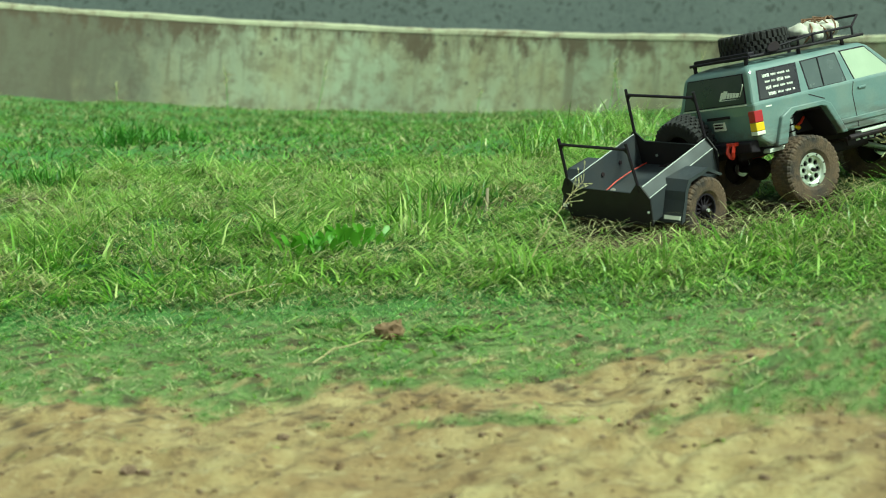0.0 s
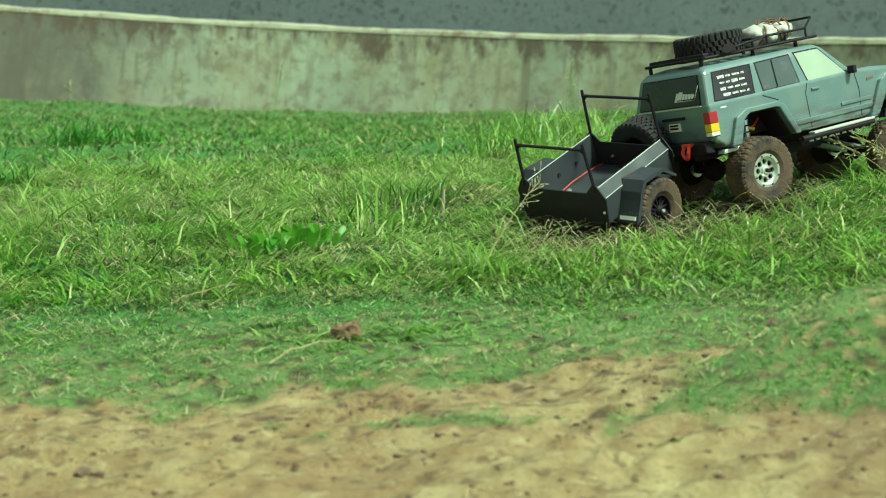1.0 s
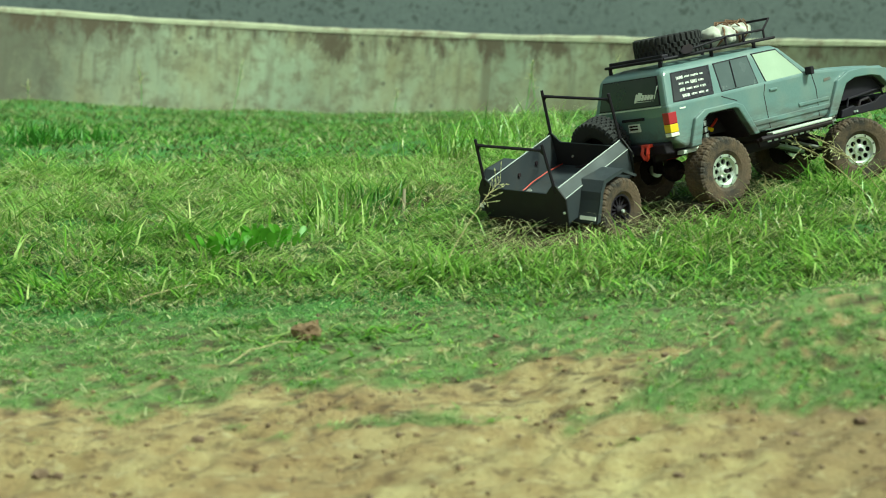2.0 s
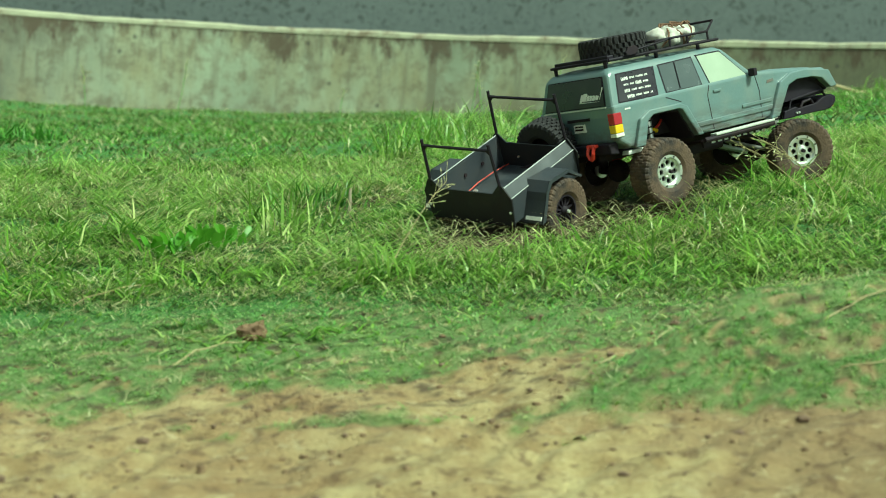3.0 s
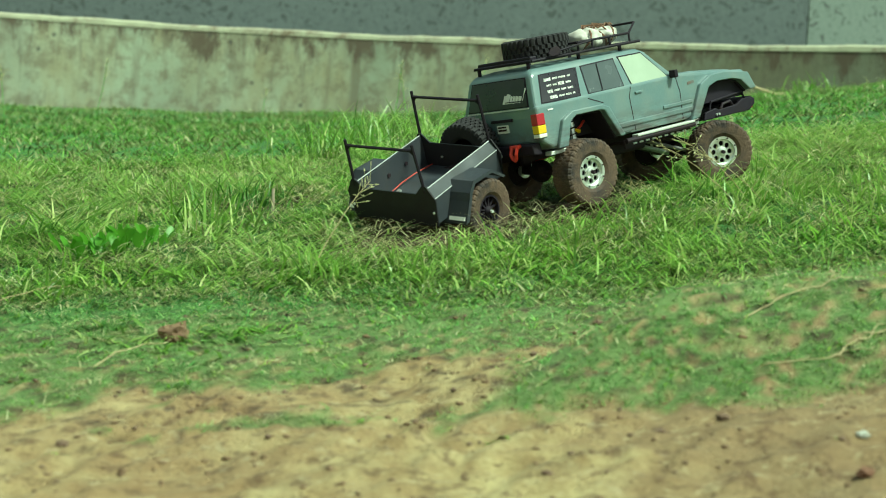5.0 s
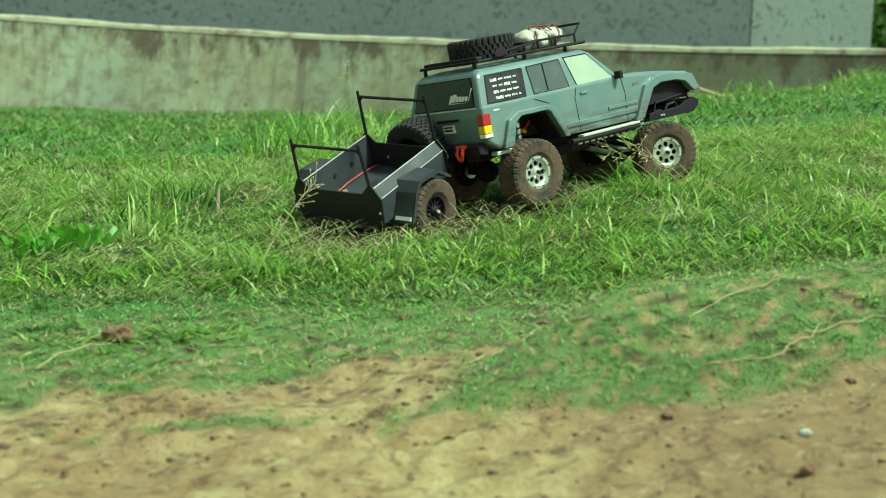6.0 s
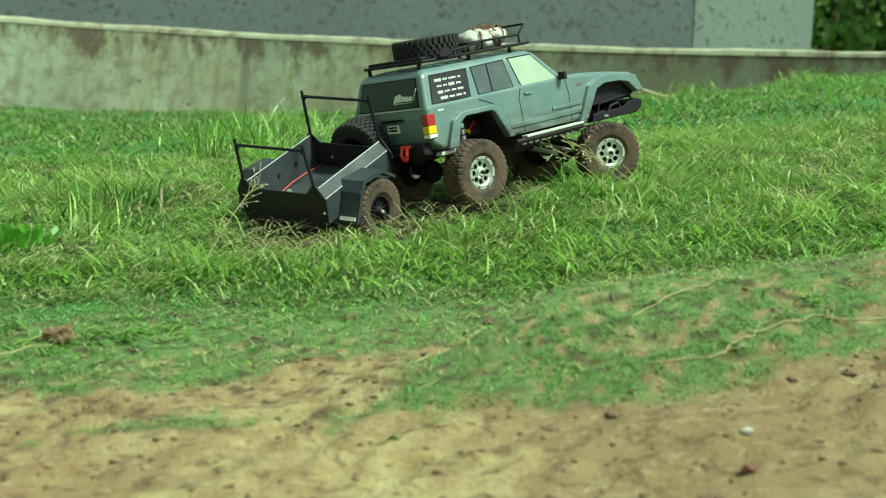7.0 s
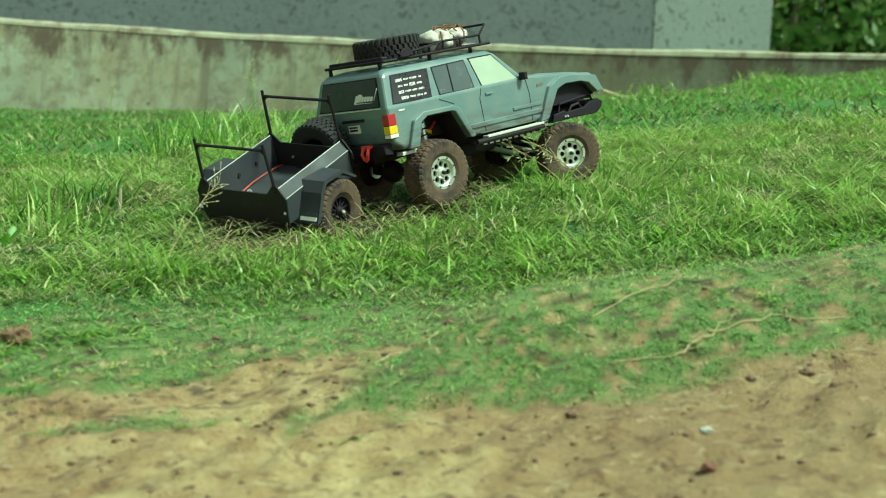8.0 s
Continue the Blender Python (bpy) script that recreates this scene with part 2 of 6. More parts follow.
def concrete_low():
    m, n, l, b = material("stained_concrete", 0.9)
    v = coords(n, l)
    stk = coords(n, l, (1, 1, 0.12))
    big = noise_tex(n, l, v, 1.3, 5)
    ochre = noise_tex(n, l, coords(n, l, (1, 1, 0.45)), 3.1, 6, 0.65)
    mott = noise_tex(n, l, v, 13, 6, 0.7)
    streak = noise_tex(n, l, stk, 8.0, 5, 0.6)
    streak2 = noise_tex(n, l, stk, 30.0, 4, 0.6)
    fine = noise_tex(n, l, v, 80, 4, 0.7)
    col = mix(n, l, ramp(n, l, big, [(0.3, (0, 0, 0)), (0.7, (1, 1, 1))]), (0.28, 0.305, 0.230), (0.50, 0.535, 0.405))
    col = mix(n, l, ramp(n, l, ochre, [(0.42, (0, 0, 0)), (0.62, (0.75,) * 3)]), col, (0.31, 0.26, 0.150))
    col = mix(n, l, ramp(n, l, streak, [(0.53, (0, 0, 0)), (0.66, (0.75,) * 3)]), col, (0.17, 0.14, 0.105))
    col = mix(n, l, ramp(n, l, streak2, [(0.58, (0, 0, 0)), (0.70, (0.55,) * 3)]), col, (0.16, 0.135, 0.105))
    col = mix(n, l, ramp(n, l, mott, [(0.47, (0, 0, 0)), (0.62, (0.75,) * 3)]), col, (0.20, 0.165, 0.115))
    zone = n.new("ShaderNodeSeparateXYZ")
    l.new(v, zone.inputs[0])
    edge = n.new("ShaderNodeMath")
    edge.operation = 'MULTIPLY_ADD'
    l.new(ochre, edge.inputs[0])
    edge.inputs[1].default_value = 2.6
    l.new(zone.outputs[0], edge.inputs[2])
    shift = n.new("ShaderNodeMath")
    shift.operation = 'ADD'
    shift.inputs[1].default_value = 0.62
    l.new(edge.outputs[0], shift.inputs[0])
    wet = ramp(n, l, shift.outputs[0], [(0.0, (0.85,) * 3), (0.35, (0.45,) * 3), (0.95, (0, 0, 0))])
    col = mix(n, l, wet, col, (0.115, 0.098, 0.080))
    # darker colour over the far stretch of the wall, with a ragged start
    far = n.new("ShaderNodeMath")
    far.operation = 'MULTIPLY_ADD'
    l.new(edge.outputs[0], far.inputs[0])
    far.inputs[1].default_value = 0.2
    far.inputs[2].default_value = 0.0
    col = mix(n, l, ramp(n, l, far.outputs[0], [(0.42, (0, 0, 0)), (0.76, (0.72,) * 3)]), col, (0.14, 0.135, 0.095))
    # water stains that hang under the coping, with a ragged lower edge
    sep = n.new("ShaderNodeSeparateXYZ")
    l.new(v, sep.inputs[0])
    hang = n.new("ShaderNodeMath")
    hang.operation = 'MULTIPLY_ADD'
    blot = noise_tex(n, l, coords(n, l, (1, 1, 0.45)), 8.5, 8, 0.75)
    l.new(blot, hang.inputs[0])
    hang.inputs[1].default_value = 0.95
    l.new(sep.outputs[2], hang.inputs[2])
    col = mix(n, l, ramp(n, l, hang.outputs[0], [(0.66, (0, 0, 0)), (0.76, (0.92,) * 3)]), col, (0.105, 0.072, 0.052))
    spots = n.new("ShaderNodeTexVoronoi")
    spots.inputs["Scale"].default_value = 7
    l.new(v, spots.inputs["Vector"])
    col = mix(n, l, ramp(n, l, spots.outputs["Distance"], [(0.05, (0.8,) * 3), (0.10, (0, 0, 0))]), col, (0.09, 0.08, 0.07))
    l.new(mix(n, l, fine, col, mix(n, l, 0.35, col, (0.05, 0.05, 0.04))), b.inputs["Base Color"])
    bump(n, l, b, mix(n, l, 0.5, fine, mott), 0.5, 0.006)
    return m


def concrete_coping():
    m, n, l, b = material("pale_coping", 0.85)
    v = coords(n, l)
    big = noise_tex(n, l, v, 5, 7, 0.75)
    col = ramp(n, l, big, [(0.40, (0.17, 0.125, 0.085)), (0.48, (0.33, 0.31, 0.23)), (0.56, (0.40, 0.39, 0.28)), (0.8, (0.49, 0.48, 0.35))])
    l.new(col, b.inputs["Base Color"])
    return m


def concrete_pitted(name, a, c, cut):
    m, n, l, b = material(name, 0.92)
    v = coords(n, l)
    fine = noise_tex(n, l, v, 28, 5, 0.7)
    big = noise_tex(n, l, v, 0.9, 4)
    wob = n.new("ShaderNodeTexNoise")
    wob.inputs["Scale"].default_value = 11
    l.new(v, wob.inputs["Vector"])
    add = n.new("ShaderNodeVectorMath")
    add.operation = 'MULTIPLY_ADD'
    l.new(wob.outputs["Color"], add.inputs[0])
    add.inputs[1].default_value = (0.16, 0.16, 0.16)
    l.new(v, add.inputs[2])
    warp = n.new("ShaderNodeTexVoronoi")
    warp.inputs["Scale"].default_value = 15
    l.new(add.outputs[0], warp.inputs["Vector"])
    some = noise_tex(n, l, v, 4.5, 4, 0.7)
    pits = n.new("ShaderNodeMath")
    pits.operation = 'MULTIPLY_ADD'
    l.new(some, pits.inputs[0])
    pits.inputs[1].default_value = -0.9
    l.new(warp.outputs["Distance"], pits.inputs[2])
    k = n.new("ShaderNodeMath")
    k.operation = 'ADD'
    k.inputs[1].default_value = cut
    l.new(pits.outputs[0], k.inputs[0])
    mask = ramp(n, l, k.outputs[0], [(0.0, (0.8,) * 3), (0.07, (0, 0, 0))])
    col = mix(n, l, fine, a, c)
    col = mix(n, l, ramp(n, l, big, [(0.4, (0, 0, 0)), (0.8, (0.35,) * 3)]), col, tuple(0.7 * k for k in a))
    grain = noise_tex(n, l, v, 44, 5, 0.75)
    col = mix(n, l, ramp(n, l, grain, [(0.55, (0, 0, 0)), (0.66, (0.65,) * 3)]), col, tuple(0.45 * q for q in a))
    col = mix(n, l, ramp(n, l, noise_tex(n, l, v, 19, 5, 0.7), [(0.60, (0, 0, 0)), (0.70, (0.7,) * 3)]), col, tuple(0.35 * q for q in a))
    l.new(mix(n, l, mask, col, (0.055, 0.06, 0.06)), b.inputs["Base Color"])
    bump(n, l, b, mask, -0.8, 0.02)
    return m


M_WALL = concrete_low()
M_COPING = concrete_coping()
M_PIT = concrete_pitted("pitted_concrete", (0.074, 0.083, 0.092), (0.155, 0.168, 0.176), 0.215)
# same concrete in a paler colour that paints the end face as lit
M_PIT_LIT = concrete_pitted("lit_pitted_concrete", (0.12, 0.14, 0.13), (0.190, 0.210, 0.195), 0.25)


# ---- mesh helpers ----
def part(name, bm, mat, parent=None, label="", smooth=False, bevel=0.0):
    me = bpy.data.meshes.new(name)
    bmesh.ops.recalc_face_normals(bm, faces=bm.faces)
    if smooth:
        for f in bm.faces:
            f.smooth = True
    bm.to_mesh(me)
    bm.free()
    me.materials.append(mat)
    ob = new(name, me)
    if parent is not None:
        ob.parent = parent
    if label:
        ob["label"] = label
    if bevel:
        bv = ob.modifiers.new("bevel", 'BEVEL')
        bv.width, bv.segments, bv.limit_method, bv.angle_limit = bevel, 2, 'ANGLE', radians(35)
    return ob


def box(bm, c, s, m=None):
    r = bmesh.ops.create_cube(bm, size=1)["verts"]
    for v in r:
        v.co = Vector((v.co.x * s[0], v.co.y * s[1], v.co.z * s[2])) + Vector(c)
        if m is not None:
            v.co = m @ v.co
    return bm


def rod(bm, p, q, r, seg=8, r2=None):
    p, q = Vector(p), Vector(q)
    d = q - p
    if d.length < 1e-6:
        return bm
    m = Matrix.Translation((p + q) / 2) @ d.to_track_quat('Z', 'Y').to_matrix().to_4x4()
    bmesh.ops.create_cone(bm, cap_ends=True, segments=seg, radius1=r, radius2=r if r2 is None else r2, depth=d.length, matrix=m)
    return bm


def tube(bm, pts, r0, seg=6, r1=None):
    """One connected tube along a line, tapering from r0 to r1."""
    pts = [Vector(p) for p in pts]
    r1 = r0 if r1 is None else r1
    n = len(pts)
    rings = []
    u = None
    for i, p in enumerate(pts):
        d = (pts[min(i + 1, n - 1)] - pts[max(i - 1, 0)]).normalized()
        u = d.orthogonal().normalized() if u is None else (u - d * u.dot(d)).normalized()
        v = d.cross(u)
        r = r0 + (r1 - r0) * i / (n - 1)
        rings.append([bm.verts.new(p + (u * math.cos(2 * math.pi * k / seg) + v * math.sin(2 * math.pi * k / seg)) * r) for k in range(seg)])
    for a, b in zip(rings, rings[1:]):
        for k in range(seg):
            j = (k + 1) % seg
            bm.faces.new((a[k], a[j], b[j], b[k]))
    bm.faces.new(rings[0][::-1]), bm.faces.new(rings[-1])
    return bm


def path_rod(bm, pts, r, seg=6):
    return tube(bm, pts, r, seg)


def prism(bm, poly, y0, y1):
    """A polygon in x, z swept from y0 to y1; y0 and y1 may be functions of z."""
    f0 = y0 if callable(y0) else (lambda z: y0)
    f1 = y1 if callable(y1) else (lambda z: y1)
    a = [bm.verts.new((x, f0(z), z)) for x, z in poly]
    b = [bm.verts.new((x, f1(z), z)) for x, z in poly]
    bm.faces.new(a)
    bm.faces.new(b[::-1])
    for i in range(len(poly)):
        j = (i + 1) % len(poly)
        bm.faces.new((a[i], b[i], b[j], a[j]))
    return bm


def band(bm, outer, inner, y0, y1):
    """A strip between two open lines in x, z, with thickness from y0 to y1."""
    n = len(outer)
    rows = [[bm.verts.new((x, y, z)) for x, z in line] for line, y in ((outer, y0), (inner, y0), (inner, y1), (outer, y1))]
    for k in range(4):
        p, q = rows[k], rows[(k + 1) % 4]
        for i in range(n - 1):
            bm.faces.new((p[i], p[i + 1], q[i + 1], q[i]))
    for i in (0, n - 1):
        bm.faces.new([r[i] for r in rows])
    return bm


def lathe(bm, prof, seg, axis_y=True):
    """Rings (radius, y) turned about the y axis."""
    rings = []
    for r, y in prof:
        rings.append([bm.verts.new((r * math.cos(2 * math.pi * k / seg), y, r * math.sin(2 * math.pi * k / seg))) for k in range(seg)])
    for a, b in zip(rings, rings[1:]):
        for k in range(seg):
            j = (k + 1) % seg
            bm.faces.new((a[k], a[j], b[j], b[k]))
    return bm


def sheet(name, verts, loops, sizes, mat):
    """A mesh from numpy arrays of places, corner indices and face sizes."""
    me = bpy.data.meshes.new(name)
    me.vertices.add(len(verts))
    me.vertices.foreach_set("co", np.asarray(verts, np.float32).ravel())
    me.loops.add(len(loops))
    me.loops.foreach_set("vertex_index", np.asarray(loops, np.int32))
    me.polygons.add(len(sizes))
    start = np.concatenate([[0], np.cumsum(sizes)[:-1]])
    me.polygons.foreach_set("loop_start", start.astype(np.int32))
    me.update(calc_edges=True)
    me.materials.append(mat)
    return new(name, me)


# ---- the lie of the land ----
def smooth01(a, b, v):
    t = np.clip((v - a) / (b - a), 0, 1)
    return t * t * (3 - 2 * t)


def wavy(x, y, f, seed):
    """Cheap smooth noise of about -1 to 1 on arrays."""
    rs = np.random.RandomState(seed)
    out = np.zeros_like(x, dtype=float)
    amp = 0.0
    for k in range(9):
        a = rs.uniform(0, 2 * math.pi)
        w = f * rs.uniform(0.6, 1.9)
        out += np.sin((x * math.cos(a) + y * math.sin(a)) * w * 2 * math.pi + rs.uniform(0, 6.28)) / (w / f)
        amp += 0.5 / (w / f) ** 2
    return out / (2.2 * math.sqrt(amp))


def land(x, y):
    x, y = np.clip(np.asarray(x, float), -3.4, 4.4), np.clip(np.asarray(y, float), -0.6, 8.6)
    mound = 0.020 * np.exp(-((x - 0.70) ** 2 + (y - 2.28) ** 2) / 0.034)
    # a turfed hump in front of the long grass, rising east of the worn diagonal
    east = x - (0.235 + 0.95 * (y - 1.47))
    hump = 0.054 * smooth01(0.0, 0.13, east) * smooth01(1.40, 1.60, y) * smooth01(1.80, 1.61, y)
    return mound + hump - 0.3697 + 0.1475 * x + 0.3875 * y + 0.0185 * x * x - 0.011 * x * y - 0.0551 * y * y + 0.0034 * y ** 3


def mottle(x, y):
    """Streaks and blotches of the short turf, about -1 to 1; high where it is worn through."""
    a = 0.08 + 0.55 * smooth01(0.15, 0.5, x)
    u, v = x * np.cos(a) + y * np.sin(a), y * np.cos(a) - x * np.sin(a)
    return 0.34 * wavy(u * 0.7, v * 2.0, 8, 71) + 0.50 * wavy(u, v * 1.7, 19, 72) + 0.42 * wavy(u, v * 1.3, 41, 73)


def worn_soil(x, y):
    """Dark soil showing through the short turf, 0 to 1."""
    x, y = np.asarray(x, float), np.asarray(y, float)
    m = 0.55 * wavy(x * 0.8, y * 2.2, 11, 81) + 0.75 * wavy(x, y * 1.6, 31, 82)
    return 0.85 * smooth01(0.32, 0.66, m) * smooth01(1.40, 1.50, y) * smooth01(2.0, 1.85, y)


def thin_spots(x, y):
    """Gaps in the long grass where the dark ground shows, 0 to 1."""
    x, y = np.asarray(x, float), np.asarray(y, float)
    m = wavy(x * 0.8, y * 1.5, 4.5, 91) + 0.6 * wavy(x, y * 1.3, 13, 92)
    rag = 0.3 * wavy(x, y, 9, 93)
    hollow = 0.0
    for cx, cy, rx, ry in ((-0.83, 2.88, 0.09, 0.07), (0.06, 2.62, 0.15, 0.075)):
        hollow = np.maximum(hollow, smooth01(1.0, 0.4, ((x - cx) / rx) ** 2 + ((y - cy) / ry) ** 2 + rag))
    return smooth01(0.40, 0.85, m) * smooth01(1.95, 2.08, y) * smooth01(4.2, 3.2, y) * (1 - hollow) + hollow


def turf_cover(x, y):
    """How far the grass has closed over the sand, 0 to 1."""
    x, y = np.asarray(x, float), np.asarray(y, float)
    rag = 0.022 * wavy(x, y, 6, 3) + 0.016 * wavy(x, y, 17, 4) + 0.008 * wavy(x, y, 45, 5)
    upper = 1.585 + 0.055 * smooth01(0.05, 0.40, x)
    west = smooth01(0.02, -0.12, x)
    rag = rag + 0.055 * west * wavy(x * 0.6, y * 2.0, 5, 61)
    back = smooth01(-0.012, 0.022, y - upper + rag)
    low = 1.425 + 0.02 * np.sin(x * 9.0)
    east = x - (0.235 + 0.95 * (y - 1.47))
    patch = smooth01(-0.012, 0.02, y - low + rag) * smooth01(-0.02, 0.04, east + 1.3 * rag)
    strip = smooth01(0.9, 0.4, ((x - 0.07) / 0.13) ** 2 + ((y - 1.475 + 0.6 * rag) / 0.021) ** 2)
    holes = 1 - 0.35 * smooth01(0.45, 0.85, wavy(x, y, 9, 8)) * smooth01(1.68, 1.58, y)
    ruts = 1 - 0.4 * smooth01(0.5, 0.9, wavy(x * 0.7, y * 2.6, 6, 12)) * smooth01(1.70, 1.60, y)
    worn = 1 - (0.92 - 0.48 * smooth01(1.64, 1.84, y) + 0.30 * smooth01(0.45, 0.6, x) * smooth01(1.66, 1.86, y)) * smooth01(0.22 - 0.12 * smooth01(0.3, 0.45, x), 0.62 - 0.12 * smooth01(0.3, 0.45, x), mottle(x, y)) * smooth01(2.05, 1.85, y)
    bits = smooth01(0.80, 1.0, wavy(x, y * 2.0, 13, 74)) * smooth01(1.42, 1.46, y) * smooth01(-0.5, -0.3, x)
    return np.maximum(np.maximum(back, patch) * holes * ruts * worn, 0.8 * np.maximum(strip * smooth01(0.6, 0.0, mottle(x, y)), 0.8 * bits))


def relief(x, y):
    bare = (1 - turf_cover(x, y)) * smooth01(0.8, 1.1, y)
    lumps = 0.005 * wavy(x, y, 5, 21) + 0.0035 * wavy(x, y * 1.5, 14, 22) + 0.0040 * wavy(x, y * 1.4, 27, 23) * (0.6 + 0.6 * wavy(x, y, 4, 25))
    fade = smooth01(9.0, 7.0, np.abs(y)) * smooth01(5.0, 4.0, np.abs(x))
    swell = 0.012 * wavy(x, y, 1.1, 24) * smooth01(2.6, 3.6, y)
    tufts = -0.0055 * mottle(x, y) * (1 - bare) * smooth01(1.3, 1.45, y) * smooth01(2.1, 1.85, y)
    hummocks = (0.0075 * wavy(x, y * 1.2, 5.5, 26) + 0.0055 * wavy(x, y * 1.2, 12, 27)) * smooth01(1.95, 2.15, y) * smooth01(4.5, 3.6, y)
    return (lumps * (0.5 + 0.9 * bare) + tufts + swell + hummocks) * fade


def ground_at(x, y):
    return land(x, y) + relief(x, y)


def trampled_and_shaded(x, y):
    """Crushed, browned grass along the wheel tracks, and painted shade under the trailer's tail, 0 to 1."""
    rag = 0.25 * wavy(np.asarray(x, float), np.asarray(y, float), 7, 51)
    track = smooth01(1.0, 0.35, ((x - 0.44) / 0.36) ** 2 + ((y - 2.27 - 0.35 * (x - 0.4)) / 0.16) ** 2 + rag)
    # second ellipse: shade below the tailboard, painted as dark ground
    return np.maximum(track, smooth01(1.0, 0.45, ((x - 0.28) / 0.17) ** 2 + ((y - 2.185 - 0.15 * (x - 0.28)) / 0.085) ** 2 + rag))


def build_ground():
    xs = np.concatenate([-np.geomspace(3.0, 400, 16)[::-1], np.arange(-2.9, -0.8, 0.06), np.arange(-0.8, 1.35, 0.0085), np.arange(1.35, 4.6, 0.06), np.geomspace(4.7, 400, 16)])
    ys = np.concatenate([-np.geomspace(1.0, 400, 14)[::-1], np.arange(-0.9, 1.0, 0.1), np.arange(1.0, 2.0, 0.007), np.arange(2.0, 3.0, 0.018), np.arange(3.0, 9.0, 0.09), np.geomspace(9.1, 400, 16)])
    X, Y = np.meshgrid(xs, ys)
    Z = ground_at(X, Y)
    nx, ny = len(xs), len(ys)
    verts = np.column_stack([X.ravel(), Y.ravel(), Z.ravel()])
    i = (np.arange(ny - 1)[:, None] * nx + np.arange(nx - 1)[None, :]).ravel()
    loops = np.column_stack([i, i + 1, i + nx + 1, i + nx]).ravel()
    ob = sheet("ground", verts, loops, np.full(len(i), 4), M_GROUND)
    at = ob.data.attributes.new("turf", 'FLOAT', 'POINT')
    near = 0.75 + 0.25 * smooth01(1.75, 2.0, Y)
    at.data.foreach_set("value", (turf_cover(X, Y) * near).ravel().astype(np.float32))
    # holds bare soil and the painted shade under the trailer
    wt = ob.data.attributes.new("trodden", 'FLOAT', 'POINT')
    wt.data.foreach_set("value", np.maximum(np.maximum(trampled_and_shaded(X, Y), worn_soil(X, Y)), 0.9 * thin_spots(X, Y)).ravel().astype(np.float32))
    ob.data.polygons.foreach_set("use_smooth", np.ones(len(i), bool))
    return tagged(ob, "bare sandy bank rising into rough grassed turf", "ground", kind="structure")


build_ground()


# ---- walls behind the grass ----
def wall_line(x):
    return 7.45 - 0.19 * x - 0.07 * x * x


def build_low_wall():
    top, foot, thick = 1.30, 0.35, 0.20
    xs = np.linspace(-4.2, 5.2, 95)
    bm = bmesh.new()
    rows = []
    for x in xs:
        y = wall_line(x)
        t = Vector((1, -0.19 - 0.14 * x, 0)).normalized()
        nrm = Vector((t.y, -t.x, 0))
        p = Vector((x, y, 0))
        rows.append([bm.verts.new(p + nrm * d + Vector((0, 0, z - 1.0))) for d, z in ((0, foot), (0, top - 0.03), (-thick, top - 0.03), (-thick, foot))])
    for a, b in zip(rows, rows[1:]):
        for k in range(4):
            j = (k + 1) % 4
            bm.faces.new((a[k], b[k], b[j], a[j]))
    bm.faces.new(rows[0]), bm.faces.new(rows[-1][::-1])
    w = part("wall_low", bm, M_WALL)
    w.location.z = 1.0
    tagged(w, "low curved concrete wall with brown water stains", "wall", kind="structure")
    bm = bmesh.new()
    rows = []
    for x in xs:
        y = wall_line(x)
        t = Vector((1, -0.19 - 0.14 * x, 0)).normalized()
        nrm = Vector((t.y, -t.x, 0))
        p = Vector((x, y, 0))
        wob = 0.003 * math.sin(x * 7.1) + 0.002 * math.sin(x * 23)
        rows.append([bm.verts.new(p + nrm * d + Vector((0, 0, z - 1.0))) for d, z in ((0.003, top - 0.031), (0.001, top - 0.010 + wob), (-0.012, top + wob), (-thick, top), (-thick, top - 0.03))])
    for a, b in zip(rows, rows[1:]):
        for k in range(5):
            j = (k + 1) % 5
            bm.faces.new((a[k], b[k], b[j], a[j]))
    bm.faces.new(rows[0]), bm.faces.new(rows[-1][::-1])
    part("coping", bm, M_COPING, w, "pale weathered concrete top edge").location.z = 0.0


build_low_wall()


def build_abutment():
    bm = bmesh.new()
    z0, z1 = 0.3, 4.5
    for pts in ([(-9, 9.9), (3.72, 9.2), (3.85, 9.75), (-9, 10.6)],):
        a = [bm.verts.new((x, y, z0)) for x, y in pts]
        b = [bm.verts.new((x, y, z1)) for x, y in pts]
        bm.faces.new(a), bm.faces.new(b[::-1])
        for i in range(4):
            j = (i + 1) % 4
            bm.faces.new((a[i], a[j], b[j], b[i]))
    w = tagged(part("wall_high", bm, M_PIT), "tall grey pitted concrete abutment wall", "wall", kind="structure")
    # end face: its brighter light is put into the colour
    bm = bmesh.new()
    pts = [(3.725, 9.195), (4.78, 9.62), (4.6, 10.2), (3.86, 9.76)]
    a = [bm.verts.new((x, y, z0)) for x, y in pts]
    b = [bm.verts.new((x + (0.06 if x > 4.2 else 0.0), y, z1)) for x, y in pts]
    bm.faces.new(a), bm.faces.new(b[::-1])
    for i in range(4):
        j = (i + 1) % 4
        bm.faces.new((a[i], a[j], b[j], b[i]))
    tagged(part("wall_end", bm, M_PIT_LIT), "pitted concrete end face of the abutment, coloured pale as its lit side", "wall", kind="structure")


build_abutment()

# ---- the model truck ----
TRUCK = pose(0.516, 2.354, 0.416) @ pose(0, 0, 0, 0, 0, 29.287) @ pose(0, 0, 0, 0, -15.085, 0) @ pose(0, 0, 0, -2.647, 0, 0)
AXLES = pose(0.519, 2.354, 0.419) @ pose(0, 0, 0, 0, 0, 28.182) @ pose(0, 0, 0, 0, -10.853, 0) @ pose(0, 0, 0, 0.590, 0, 0)
HW = 0.093            # half the body's width


def side_y(z):
    """Half width of the cab at height z: it leans in above the belt."""
    return 0.0915 - max(0.0, z - 0.112) / 0.056 * 0.013


